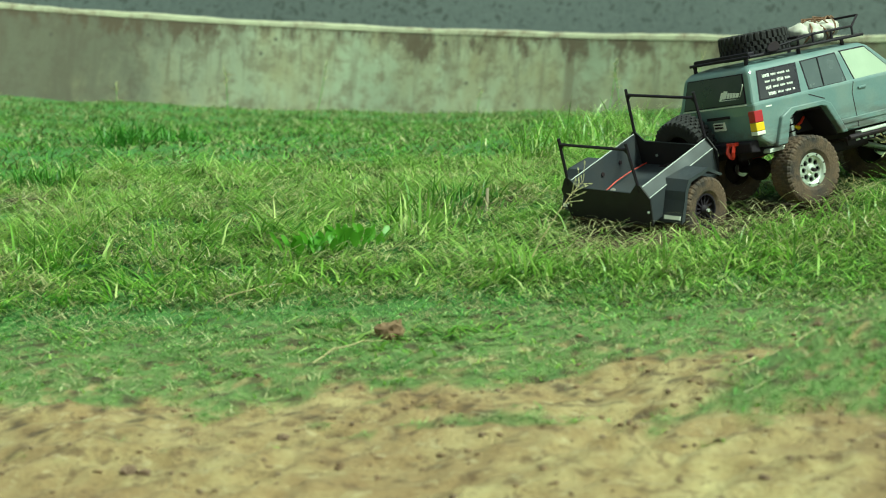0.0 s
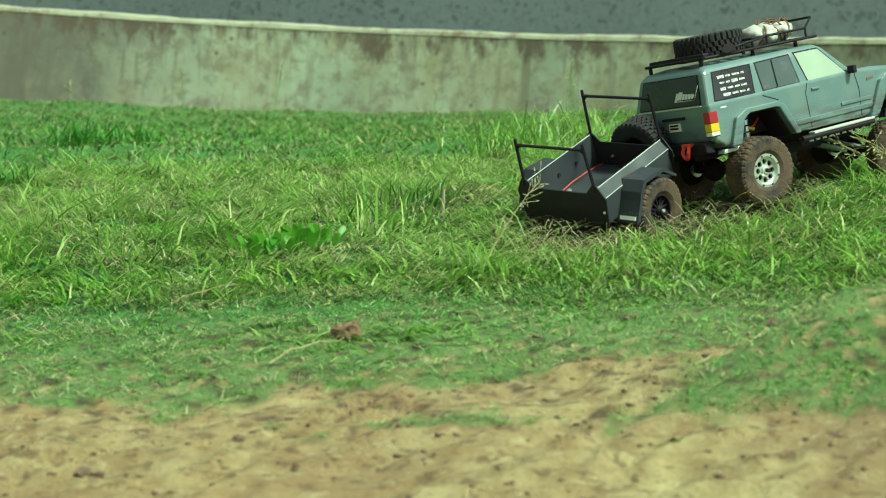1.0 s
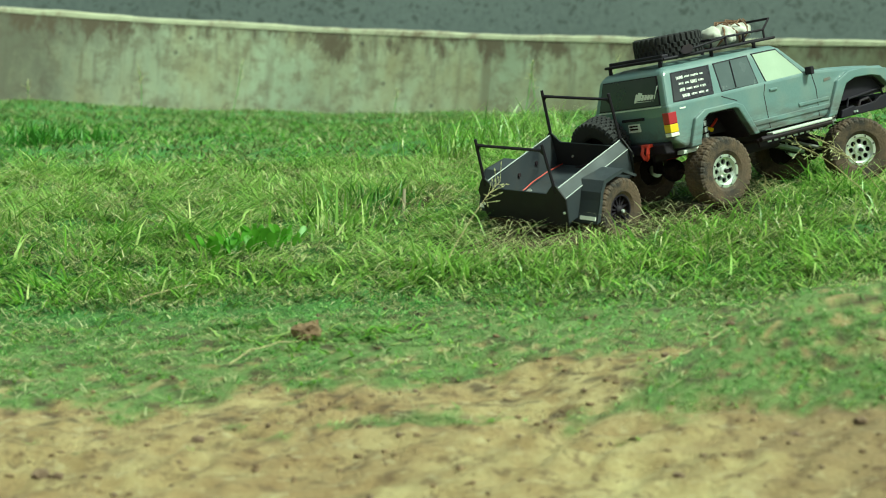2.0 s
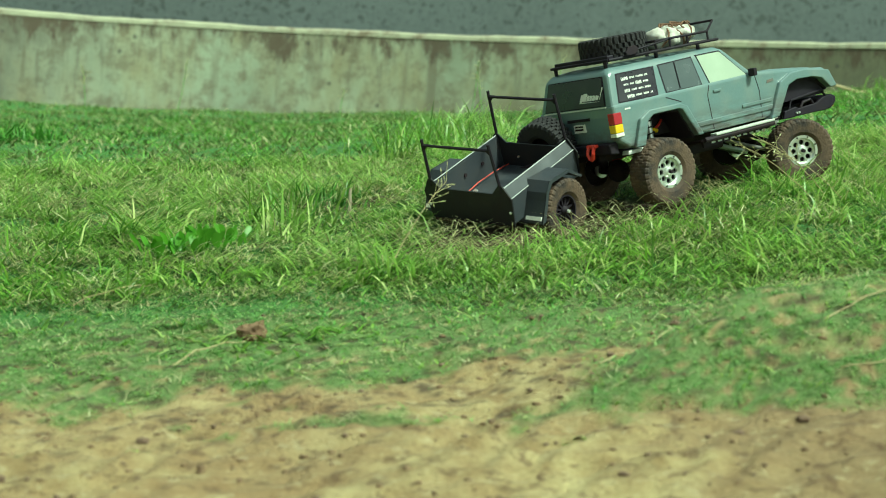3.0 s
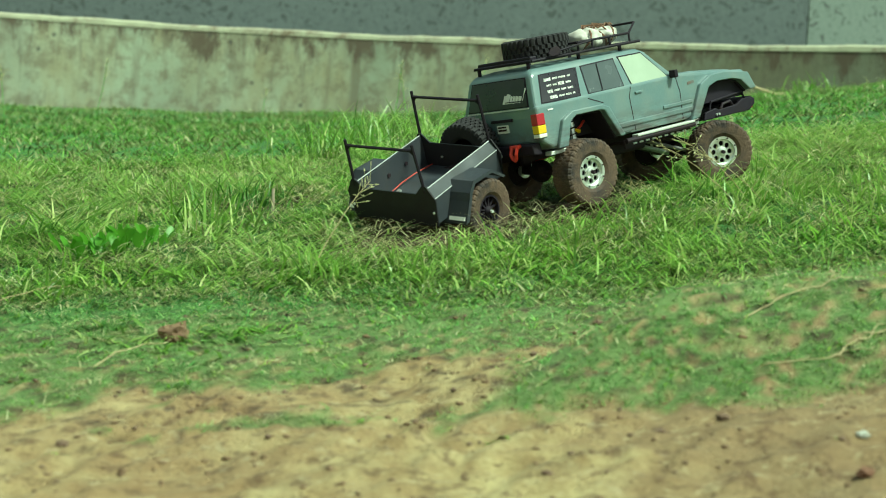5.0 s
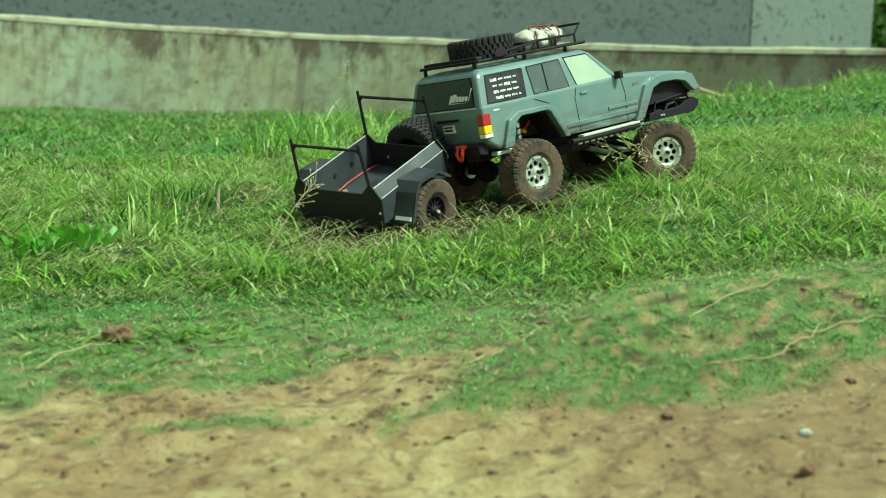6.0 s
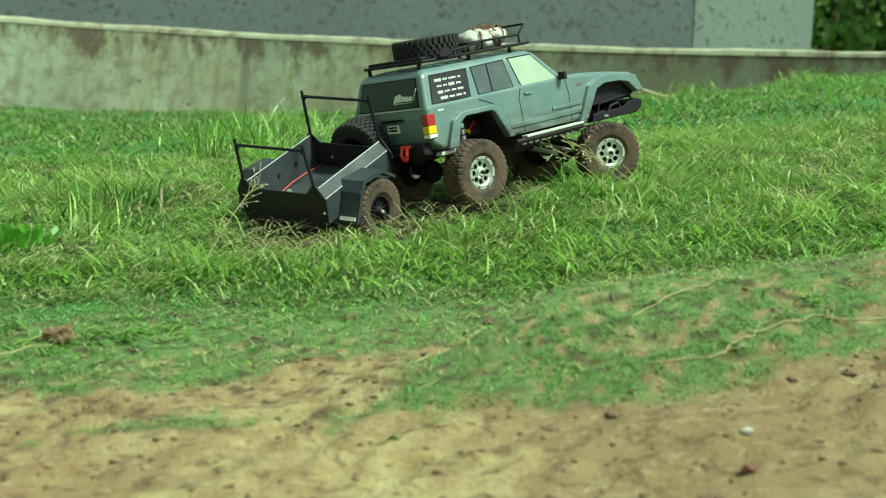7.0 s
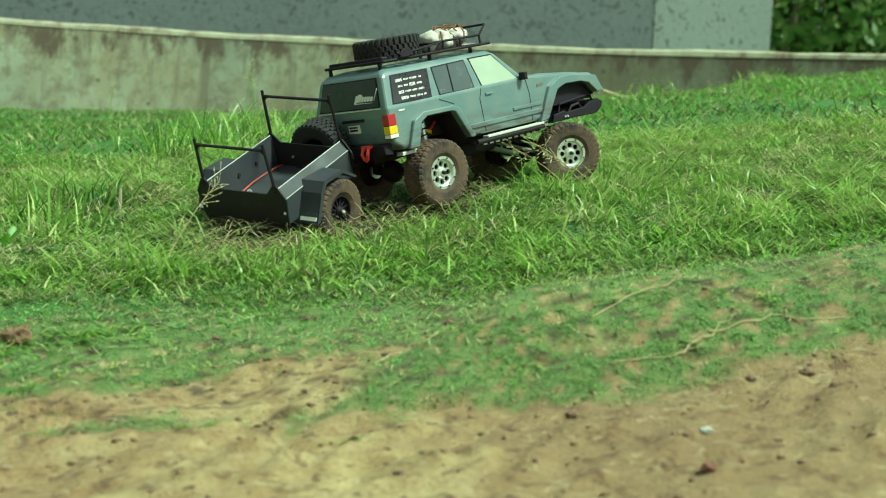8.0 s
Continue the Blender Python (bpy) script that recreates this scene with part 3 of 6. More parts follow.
def tyre_mesh(r=0.059, w=0.044, rim=0.0278, lugs=34, rise=1.0):
    """One skin: bead, sidewalls and a tread whose blocks stand proud."""
    bm = bmesh.new()
    h = w / 2
    prof = [(rim, -0.80, 0, 0), (rim + 0.006, -0.97, 0, 0), (r * 0.74, -1.0, 0, 0), (r * 0.80, -1.0, 1, 0.0), (r * 0.88, -0.97, 1, 0.0), (r * 0.940, -0.86, 1, 0.0), (r * 0.948, -0.48, 1, 0.1),
            (r * 0.948, -0.44, 2, 0.5), (r * 0.948, -0.10, 2, 0.5), (r * 0.948, -0.06, 3, 0.0), (r * 0.948, 0.28, 3, 0.0), (r * 0.948, 0.32, 1, 0.55), (r * 0.948, 0.50, 1, 0.55),
            (r * 0.940, 0.86, 1, 0.55), (r * 0.88, 0.97, 1, 0.55), (r * 0.80, 1.0, 1, 0.55), (r * 0.74, 1.0, 0, 0), (rim + 0.006, 0.97, 0, 0), (rim, 0.80, 0, 0)]
    per = 6
    seg = lugs * per
    rings = []
    for q, (rad, yy, kind, ph) in enumerate(prof):
        ring = []
        for k in range(seg):
            f = ((k + ph * per) % per) / per
            up = 0.0
            if kind and f < (0.62 if kind == 1 else 0.55):
                up = rise * (r * 0.052 if 5 <= q <= 13 else r * 0.022)
            a = 2 * math.pi * k / seg
            out = (1.04 if kind == 1 and up and q in (4, 5, 13, 14) else 1.0)
            ring.append(bm.verts.new(((rad + up) * math.cos(a), yy * h * out, (rad + up) * math.sin(a))))
        rings.append(ring)
    rings.append(rings[0])
    for a, b in zip(rings, rings[1:]):
        for k in range(seg):
            j = (k + 1) % seg
            bm.faces.new((a[k], a[j], b[j], b[k]))
    return bm


def rim_mesh(rad=0.0283, out=-0.018, holes=8):
    """A dished wheel with round windows; its face looks to -y."""
    bm = bmesh.new()
    seg = holes * 6
    lathe(bm, [(rad, 0.018), (rad, out + 0.002), (rad * 0.98, out), (rad * 0.82, out), (rad * 0.79, out + 0.004), (rad * 0.74, out + 0.005)], seg)
    face = out + 0.005
    ro, ri = rad * 0.74, rad * 0.34
    # the web: a ring cut by round windows
    for k in range(holes):
        a0 = 2 * math.pi * k / holes
        c = ((ro + ri) / 2 * math.cos(a0), (ro + ri) / 2 * math.sin(a0))
        hr = (ro - ri) * 0.40
        half = math.pi / holes
        outer, inner = [], []
        for i in range(24):
            th = 2 * math.pi * i / 24
            inner.append((c[0] + hr * math.cos(th + a0), c[1] + hr * math.sin(th + a0)))
            # project out to the sector's border
            d = (math.cos(th), math.sin(th))
            best = 9
            for s in np.linspace(0.0005, rad, 60):
                x, z = (ro + ri) / 2 + d[0] * s, d[1] * s
                rr, aa = math.hypot(x, z), math.atan2(z, x)
                if rr > ro or rr < ri or abs(aa) > half:
                    best = s
                    break
            x, z = (ro + ri) / 2 + d[0] * best, d[1] * best
            outer.append((x * math.cos(a0) - z * math.sin(a0), x * math.sin(a0) + z * math.cos(a0)))
        vo = [bm.verts.new((x, face, z)) for x, z in outer]
        vi = [bm.verts.new((x, face, z)) for x, z in inner]
        vb = [bm.verts.new((x, face + 0.004, z)) for x, z in inner]
        for i in range(24):
            j = (i + 1) % 24
            bm.faces.new((vo[i], vo[j], vi[j], vi[i]))
            bm.faces.new((vi[i], vi[j], vb[j], vb[i]))
    lathe(bm, [(ri, face), (ri * 0.8, face - 0.003), (ri * 0.45, face - 0.004), (ri * 0.42, face - 0.001), (0.0004, face - 0.001)], seg)
    return bm


def spoke_rim_mesh(rad=0.0295, out=-0.018, spokes=12):
    bm = bmesh.new()
    lathe(bm, [(rad, 0.018), (rad, out + 0.002), (rad * 0.97, out), (rad * 0.86, out), (rad * 0.84, out + 0.006)], 48)
    for k in range(spokes):
        a = 2 * math.pi * k / spokes
        box(bm, (rad * 0.55, out + 0.006, 0), (rad * 0.68, 0.004, rad * 0.10), Matrix.Rotation(-a, 4, 'Y'))
    lathe(bm, [(rad * 0.30, out + 0.010), (rad * 0.28, out + 0.002), (rad * 0.12, out - 0.003), (0.0004, out - 0.003)], 24)
    return bm


def build_wheel(name, parent, m, rim_kind, tyre_mat, rim_mat, scale=1.0, steer=0.0, wide=1.0):
    """A wheel whose outer face looks to the local -y."""
    wheel = new(name)
    wheel.parent = parent
    wheel.matrix_basis = m @ pose(0, 0, 0, 0, 0, steer) @ Matrix.Diagonal((scale, scale * wide, scale, 1))
    part("tyre", tyre_mesh(rise=0.32 if tyre_mat is M_TYRE else 1.0), tyre_mat, wheel, "mud-caked knobbly tyre" if tyre_mat is M_TYRE else "black knobbly tyre")
    if rim_kind == "holes":
        part("rim", rim_mesh(), rim_mat, wheel, "satin silver rim with round holes", smooth=False)
        bm = bmesh.new()
        lathe(bm, [(0.028, -0.002), (0.0004, -0.002)], 24)
        part("brake_disc", bm, M_CHASSIS, wheel, "dark wheel back")
        for k in range(8):
            a = 2 * math.pi * (k + 0.5) / 8
            bm = bmesh.new()
            rod(bm, (0.0255 * math.cos(a), -0.0165, 0.0255 * math.sin(a)), (0.0255 * math.cos(a), -0.0195, 0.0255 * math.sin(a)), 0.0015, 6)
            part("rim_bolt", bm, M_CHASSIS, wheel)
    elif rim_kind == "spokes":
        part("rim", spoke_rim_mesh(), rim_mat, wheel, "black many-spoked rim")
        bm = bmesh.new()
        lathe(bm, [(0.029, -0.004), (0.0004, -0.004)], 24)
        part("brake_disc", bm, M_CHASSIS, wheel, "dark wheel back")
    bm = bmesh.new()
    rod(bm, (0, -0.017, 0), (0, -0.024, 0), 0.0032, 6)
    part("axle_nut", bm, M_CHASSIS if rim_kind == "holes" else M_ALU, wheel)
    return wheel


def window(truck, poly, name, mat, label, side):
    """A pane in the cab's side with a black rubber edge."""
    cx = sum(p[0] for p in poly) / len(poly)
    cz = sum(p[1] for p in poly) / len(poly)
    grow = [(cx + (x - cx) * 1.06, cz + (z - cz) * 1.09) for x, z in poly]
    bm = prism(bmesh.new(), grow, lambda z: side * (side_y(z) - 0.003), lambda z: side * (side_y(z) + 0.0003))
    w = part("window", bm, M_BLACK, truck, label)
    bm = prism(bmesh.new(), poly, lambda z: side * (side_y(z) - 0.002), lambda z: side * (side_y(z) + 0.0007))
    part("pane", bm, mat, w)
    return w


def build_truck():
    truck = new("model_truck")
    truck.matrix_basis = TRUCK
    tagged(truck, "grey-green scale model off-road truck with muddy tyres climbing the grass", "model truck")
    # shell: lower body with both wheel arches cut, and the cab on it
    low = [(-0.058, 0.046), (-0.078, 0.060), (-0.0815, 0.100), (-0.081, 0.118), (0.246, 0.1215), (0.300, 0.1165), (0.360, 0.1105), (0.408, 0.1050), (0.420, 0.097),
           (0.427, 0.067), (0.414, 0.068), (0.393, 0.088), (0.372, 0.0930), (0.332, 0.0945), (0.311, 0.088), (0.279, 0.041), (0.085, 0.041), (0.058, 0.088), (0.050, 0.0905), (-0.004, 0.0905), (-0.017, 0.083), (-0.030, 0.046)]
    bm = prism(bmesh.new(), low, -HW, HW)
    rings = []
    for z, xa, xb, hw in ((0.112, -0.081, 0.249, 0.0915), (0.168, -0.069, 0.190, 0.0785), (0.1745, -0.060, 0.180, 0.071), (0.1785, -0.035, 0.153, 0.050)):
        rings.append([bm.verts.new(p) for p in ((xa, -hw, z), (xb, -hw, z), (xb, hw, z), (xa, hw, z))])
    for a, b in zip(rings, rings[1:]):
        for k in range(4):
            j = (k + 1) % 4
            bm.faces.new((a[k], a[j], b[j], b[k]))
    bm.faces.new(rings[0][::-1]), bm.faces.new(rings[-1])
    bd = part("body", bm, M_BODY, truck, "dusty grey-green body shell", bevel=0.0055)
    bd.modifiers["bevel"].segments = 3
    # bonnet: a raised panel over the nose
    bm = bmesh.new()
    prism(bm, [(0.256, 0.119), (0.300, 0.1195), (0.360, 0.1135), (0.404, 0.1075), (0.404, 0.098), (0.256, 0.110)], -0.070, 0.070)
    part("bonnet", bm, M_BODY, truck, bevel=0.003)
    for s in (-1, 1):
        out, inn = s * (HW + 0.0075), s * (HW - 0.012)
        bm = bmesh.new()
        band(bm, [(-0.052, 0.045), (-0.034, 0.088), (-0.014, 0.0985), (0.055, 0.0985), (0.070, 0.092), (0.097, 0.041)],
             [(-0.031, 0.045), (-0.018, 0.083), (-0.005, 0.0905), (0.050, 0.0905), (0.058, 0.088), (0.085, 0.041)], out, inn)
        part("rear_flare", bm, M_BODY, truck, "flared rear wheel arch", bevel=0.002)
        bm = bmesh.new()
        band(bm, [(0.256, 0.038), (0.290, 0.096), (0.316, 0.1075), (0.350, 0.1085), (0.414, 0.099), (0.430, 0.069)],
             [(0.277, 0.040), (0.310, 0.088), (0.332, 0.0945), (0.372, 0.0930), (0.393, 0.088), (0.414, 0.068)], out, inn)
        part("front_flare", bm, M_BODY, truck, "flared front wheel arch", bevel=0.002)
        # glass
        q = window(truck, [(-0.063, 0.1205), (-0.052, 0.1625), (0.026, 0.163), (0.018, 0.1190)], "quarter", M_GLASS, "black rear side window with white stickers", s)
        rs = np.random.RandomState(3)
        for row in range(4):
            zr = 0.1545 - row * 0.0095
            x = -0.046 + 0.002 * (row % 2)
            big = (3, 2, 6, 0)[row]
            word = 0
            while x < 0.010:
                hh = 0.0026 if word == big % 3 else 0.0016
                for _ in range(rs.randint(4, 7)):
                    wd = rs.uniform(0.0014, 0.0030)
                    if x + wd > 0.012:
                        break
                    tip = 0.0006
                    bm = prism(bmesh.new(), [(x, zr - hh), (x + tip, zr + hh * rs.uniform(0.7, 1.0)), (x + wd, zr + hh * rs.uniform(0.7, 1.0)), (x + wd - tip, zr - hh)],
                               lambda z: s * (side_y(z) + 0.0006), lambda z: s * (side_y(z) + 0.0010))
                    part("sticker_bar", bm, M_WHITE, q)
                    x += wd + 0.0004
                x += 0.0030
                word += 1
        window(truck, [(0.039, 0.1200), (0.039, 0.1635), (0.112, 0.1655), (0.117, 0.1200)], "rear_door", M_GLASS2, "dark tinted rear door window", s)
        bm = prism(bmesh.new(), [(0.0685, 0.121), (0.0725, 0.1642), (0.0740, 0.1642), (0.0700, 0.121)], lambda z: s * (side_y(z) + 0.001), lambda z: s * (side_y(z) + 0.0021))
        part("window_bar", bm, M_BLACK, truck)
        window(truck, [(0.137, 0.1195), (0.126, 0.1665), (0.178, 0.1665), (0.223, 0.1195)], "front_door", M_GLASS3, "pale silvered front door window", s)
        # door gaps, handles, mouldings
        for line in ([(0.127, 0.044), (0.124, 0.100), (0.130, 0.116)], [(0.242, 0.044), (0.244, 0.090), (0.238, 0.117)], [(0.064, 0.100), (0.032, 0.112)]):
            bm = bmesh.new()
            for (xa, za), (xb, zb) in zip(line, line[1:]):
                d = Vector((zb - za, 0, -(xb - xa))).normalized() * 0.0007
                prism(bm, [(xa - d.x, za - d.z), (xb - d.x, zb - d.z), (xb + d.x, zb + d.z), (xa + d.x, za + d.z)], s * (HW - 0.001), s * (HW + 0.0003))
            part("door_gap", bm, M_CHASSIS, truck)
        bm = box(bmesh.new(), (0.146, s * (HW + 0.001), 0.105), (0.017, 0.003, 0.004))
        part("door_handle", bm, M_BODY, truck, bevel=0.001)
        bm = prism(bmesh.new(), [(0.095, 0.053), (0.088, 0.061), (0.272, 0.062), (0.268, 0.054)], s * (HW - 0.001), s * (HW + 0.0022))
        part("sill_moulding", bm, M_BODY, truck, bevel=0.001)
        bm = prism(bmesh.new(), [(0.198, 0.067), (0.198, 0.073), (0.270, 0.0735), (0.270, 0.0675)], s * (HW - 0.001), s * (HW + 0.002))
        part("door_moulding", bm, M_BODY, truck, bevel=0.001)
        bm = prism(bmesh.new(), [(0.264, 0.099), (0.265, 0.1035), (0.280, 0.105), (0.281, 0.1005)], s * (HW + 0.0002), s * (HW + 0.0008))
        part("fender_badge", bm, M_BADGE, truck, "brown worn decal")
        bm = box(bmesh.new(), (-0.052, s * (HW + 0.0004), 0.108), (0.012, 0.0008, 0.0022))
        part("small_decal", bm, M_WHITE, truck)
        # mirror on a short arm
        bm = box(bmesh.new(), (0.228, s * (HW + 0.007), 0.1225), (0.008, 0.014, 0.013))
        rod(bm, (0.228, s * (HW - 0.006), 0.118), (0.228, s * (HW + 0.004), 0.120), 0.003, 6)
        part("mirror", bm, M_BLACK, truck, "black door mirror", bevel=0.002)
        # tail lamp in three colours round the rear corner
        lamp = part("tail_lamp", box(bmesh.new(), (-0.0755, s * (HW - 0.006), 0.0855), (0.0150, 0.0125, 0.039)), M_BLACK, truck, "tail lamp")
        for nm, mt, z0, z1 in (("red_lens", M_LRED, 0.0870, 0.1050), ("amber_lens", M_LAMB, 0.0735, 0.0865), ("clear_lens", M_LWHT, 0.0670, 0.0730)):
            bm = box(bmesh.new(), (-0.0755, s * (HW - 0.006), (z0 + z1) / 2), (0.0170, 0.0145, z1 - z0))
            part(nm, bm, mt, lamp, bevel=0.001)
        # side step: tube with a pale tread plate and slots
        bm = rod(bmesh.new(), (0.098, s * (HW + 0.004), 0.030), (0.262, s * (HW + 0.004), 0.031), 0.0042, 8)
        for x in (0.108, 0.180, 0.250):
            rod(bm, (x, s * (HW + 0.002), 0.029), (x, s * 0.035, 0.024), 0.003, 6)
        prism(bm, [(0.100, 0.0175), (0.098, 0.029), (0.250, 0.029), (0.262, 0.024)], s * (HW - 0.006), s * (HW - 0.002))
        step = part("side_step", bm, M_CHASSIS, truck, "black rock slider")
        bm = prism(bmesh.new(), [(0.122, 0.0335), (0.122, 0.0375), (0.262, 0.0385), (0.262, 0.0345)], s * (HW - 0.006), s * (HW + 0.0085))
        part("tread_plate", bm, M_ALU, step, "pale metal tread strip", bevel=0.001)
        for k in range(9):
            bm = box(bmesh.new(), (0.122 + k * 0.0150, s * (HW - 0.0016), 0.0235), (0.0085, 0.0012, 0.0028), None)
            part("step_slot", bm, M_ALU, step)
    # hatch: window, logo, handle, plate
    def hatch_x(z):
        return -0.0815 + max(0.0, z - 0.112) / 0.056 * 0.012
    def hatch_panel(name, y0, y1, z0, z1, out, mat, parent, label="", inset=0.0):
        bm = bmesh.new()
        a = [bm.verts.new((hatch_x(z) - out, y, z)) for y, z in ((y0, z0), (y1, z0), (y1 - inset, z1), (y0 + inset, z1))]
        b = [bm.verts.new((hatch_x(z) + 0.003, y, z)) for y, z in ((y0, z0), (y1, z0), (y1 - inset, z1), (y0 + inset, z1))]
        bm.faces.new(a), bm.faces.new(b[::-1])
        for i in range(4):
            j = (i + 1) % 4
            bm.faces.new((a[i], b[i], b[j], a[j]))
        return part(name, bm, mat, parent, label)
    w = hatch_panel("rear_window", -0.076, 0.076, 0.1175, 0.1640, 0.0008, M_BLACK, truck, "black rear window with a white sticker", 0.009)
    hatch_panel("pane", -0.074, 0.074, 0.1190, 0.1625, 0.0016, M_GLASS, w, "", 0.009)
    for y0, wd, z0, z1 in ((-0.062, 0.048, 0.1262, 0.1276), (-0.0635, 0.0012, 0.1290, 0.1480), (-0.059, 0.0065, 0.1290, 0.1365), (-0.0510, 0.0060, 0.1290, 0.1370), (-0.0435, 0.0055, 0.1290, 0.1375),
                           (-0.0365, 0.0055, 0.1290, 0.1380), (-0.0295, 0.0090, 0.1290, 0.1415), (-0.0190, 0.0050, 0.1265, 0.1400)):
        bm = bmesh.new()
        lean = (z1 - z0) * -0.35
        quad = ((y0, z0), (y0 + wd, z0), (y0 + wd + lean, z1), (y0 + lean, z1 - 0.0012))
        va = [bm.verts.new((hatch_x(z) - 0.0021, y, z)) for y, z in quad]
        vb = [bm.verts.new((hatch_x(z) - 0.0012, y, z)) for y, z in quad]
        bm.faces.new(va), bm.faces.new(vb[::-1])
        for i in range(4):
            j = (i + 1) % 4
            bm.faces.new((va[i], vb[i], vb[j], va[j]))
        part("logo_shape", bm, M_WHITE, w, "white sticker shape")
    hatch_panel("window_trim", -0.077, 0.077, 0.1145, 0.1165, 0.0022, M_ALU, truck, "pale trim line")
    hatch_panel("hatch_handle", -0.034, 0.018, 0.0975, 0.1020, 0.0035, M_BLACK, truck, "black hatch handle")
    hatch_panel("rear_plate", -0.020, 0.006, 0.0800, 0.0930, 0.0020, M_WHITE, truck, "small pale plate")
    for z0, z1 in ((0.0885, 0.091), (0.0835, 0.0865)):
        hatch_panel("plate_bar", -0.017, 0.003, z0, z1, 0.0028, M_CHASSIS, truck)
    # windscreen
    bm = bmesh.new()
    def screen(y, k, out):
        return (0.249 + (0.190 - 0.249) * k + out, y, 0.112 + 0.056 * k + out * 0.6)
    a = [bm.verts.new(screen(*p, 0.0012)) for p in ((-0.080, 0.16), (0.080, 0.16), (0.070, 0.93), (-0.070, 0.93))]
    b = [bm.verts.new(screen(*p, -0.003)) for p in ((-0.080, 0.16), (0.080, 0.16), (0.070, 0.93), (-0.070, 0.93))]
    bm.faces.new(a), bm.faces.new(b[::-1])
    for i in range(4):
        j = (i + 1) % 4
        bm.faces.new((a[i], b[i], b[j], a[j]))
    part("windscreen", bm, M_GLASS2, truck, "tinted windscreen")
    bm = rod(bmesh.new(), (0.246, -0.050, 0.1235), (0.262, -0.035, 0.1300), 0.0016, 6)
    part("wiper", bm, M_ALU, truck, "pale stub of a wiper")
    # nose: grille, lamps
    bm = box(bmesh.new(), (0.4215, 0, 0.085), (0.006, 0.100, 0.024))
    part("grille", bm, M_BLACK, truck, "black grille")
    for s in (-1, 1):
        bm = box(bmesh.new(), (0.4215, s * 0.068, 0.085), (0.006, 0.030, 0.022))
        part("headlight", bm, M_LWHT, truck, "clear square headlight", bevel=0.001)
    # frame and bumpers
    for s in (-1, 1):
        bm = box(bmesh.new(), (0.172, s * 0.036, 0.036), (0.50, 0.006, 0.014))
        part("frame_rail", bm, M_CHASSIS, truck, "black frame rail")
    bm = bmesh.new()
    prism(bm, [(0.400, 0.034), (0.398, 0.050), (0.424, 0.056), (0.436, 0.050), (0.434, 0.040), (0.418, 0.030)], -0.088, 0.088)
    fb = part("front_bumper", bm, M_BLACK, truck, "black steel winch bumper", bevel=0.002)
    for s in (-1, 1):
        bm = prism(bmesh.new(), [(0.298, 0.031), (0.304, 0.044), (0.332, 0.048), (0.338, 0.044), (0.386, 0.046), (0.400, 0.053), (0.420, 0.055), (0.430, 0.048), (0.420, 0.034), (0.404, 0.030), (0.384, 0.031)], s * 0.082, s * 0.0885)
        part("bumper_wing", bm, M_BLACK, fb, "black side wing", bevel=0.0015)
        bm = bmesh.new()
        path_rod(bm, [(0.318, s * 0.085, 0.046), (0.324, s * 0.085, 0.060), (0.404, s * 0.085, 0.066), (0.412, s * 0.085, 0.054)], 0.0022, 8)
        part("bumper_rail", bm, M_BLACK, fb)
        bm = path_rod(bmesh.new(), [(0.346, s * 0.0855, 0.044), (0.352, s * 0.0855, 0.052), (0.372, s * 0.0855, 0.0545), (0.378, s * 0.0855, 0.046)], 0.0026, 8)
        part("recovery_loop", bm, M_CHASSIS, fb)
    bm = bmesh.new()
    path_rod(bm, [(0.428, -0.050, 0.052), (0.432, -0.036, 0.064), (0.432, 0.036, 0.064), (0.428, 0.050, 0.052)], 0.0025, 8)
    part("bull_bar", bm, M_BLACK, fb)
    bm = rod(bmesh.new(), (0.410, -0.026, 0.058), (0.410, 0.026, 0.058), 0.008, 10)
    part("winch", bm, M_CHASSIS, fb, "winch drum")
    for y, z in ((-0.089, 0.040), (-0.089, 0.034)):
        bm = rod(bmesh.new(), (0.330 + (z - 0.034), y + 0.002, 0.037), (0.330 + (z - 0.034), y - 0.002, 0.037), 0.0020, 8)
        part("bumper_bolt", bm, M_CHROME, fb)
    bm = box(bmesh.new(), (0.428, -0.080, 0.037), (0.006, 0.008, 0.006))
    part("tow_loop", bm, M_RED, fb, "red tow loop")
    bm = bmesh.new()
    prism(bm, [(-0.072, 0.040), (-0.090, 0.042), (-0.092, 0.058), (-0.074, 0.060)], -0.082, 0.082)
    rb = part("rear_bumper", bm, M_BLACK, truck, "black rear bumper", bevel=0.002)
    for y in (-0.048, 0.048):
        bm = bmesh.new()
        path_rod(bm, [(-0.092, y - 0.0055, 0.058), (-0.100, y - 0.0060, 0.057), (-0.104, y - 0.0068, 0.047), (-0.103, y - 0.0035, 0.039), (-0.102, y, 0.037), (-0.103, y + 0.0035, 0.039), (-0.104, y + 0.0068, 0.047), (-0.100, y + 0.0060, 0.057), (-0.092, y + 0.0055, 0.058)], 0.0030, 6)
        rod(bm, (-0.099, y - 0.010, 0.058), (-0.099, y + 0.010, 0.058), 0.0030, 6)
        part("shackle", bm, M_RED, rb, "bright red tow shackle")
    for s in (-1, 1):
        bm = prism(bmesh.new(), [(-0.062, 0.036), (-0.060, 0.042), (-0.016, 0.043), (-0.006, 0.037)], s * 0.074, s * 0.090)
        part("quarter_bracket", bm, M_ALU, rb, "pale metal bracket under the rear wing", bevel=0.001)
    bm = rod(bmesh.new(), (-0.090, 0, 0.045), (-0.112, 0, 0.043), 0.004, 8)
    bmesh.ops.create_uvsphere(bm, u_segments=10, v_segments=8, radius=0.0055, matrix=Matrix.Translation((-0.112, 0, 0.047)))
    part("tow_ball", bm, M_CHROME, rb, "tow ball")
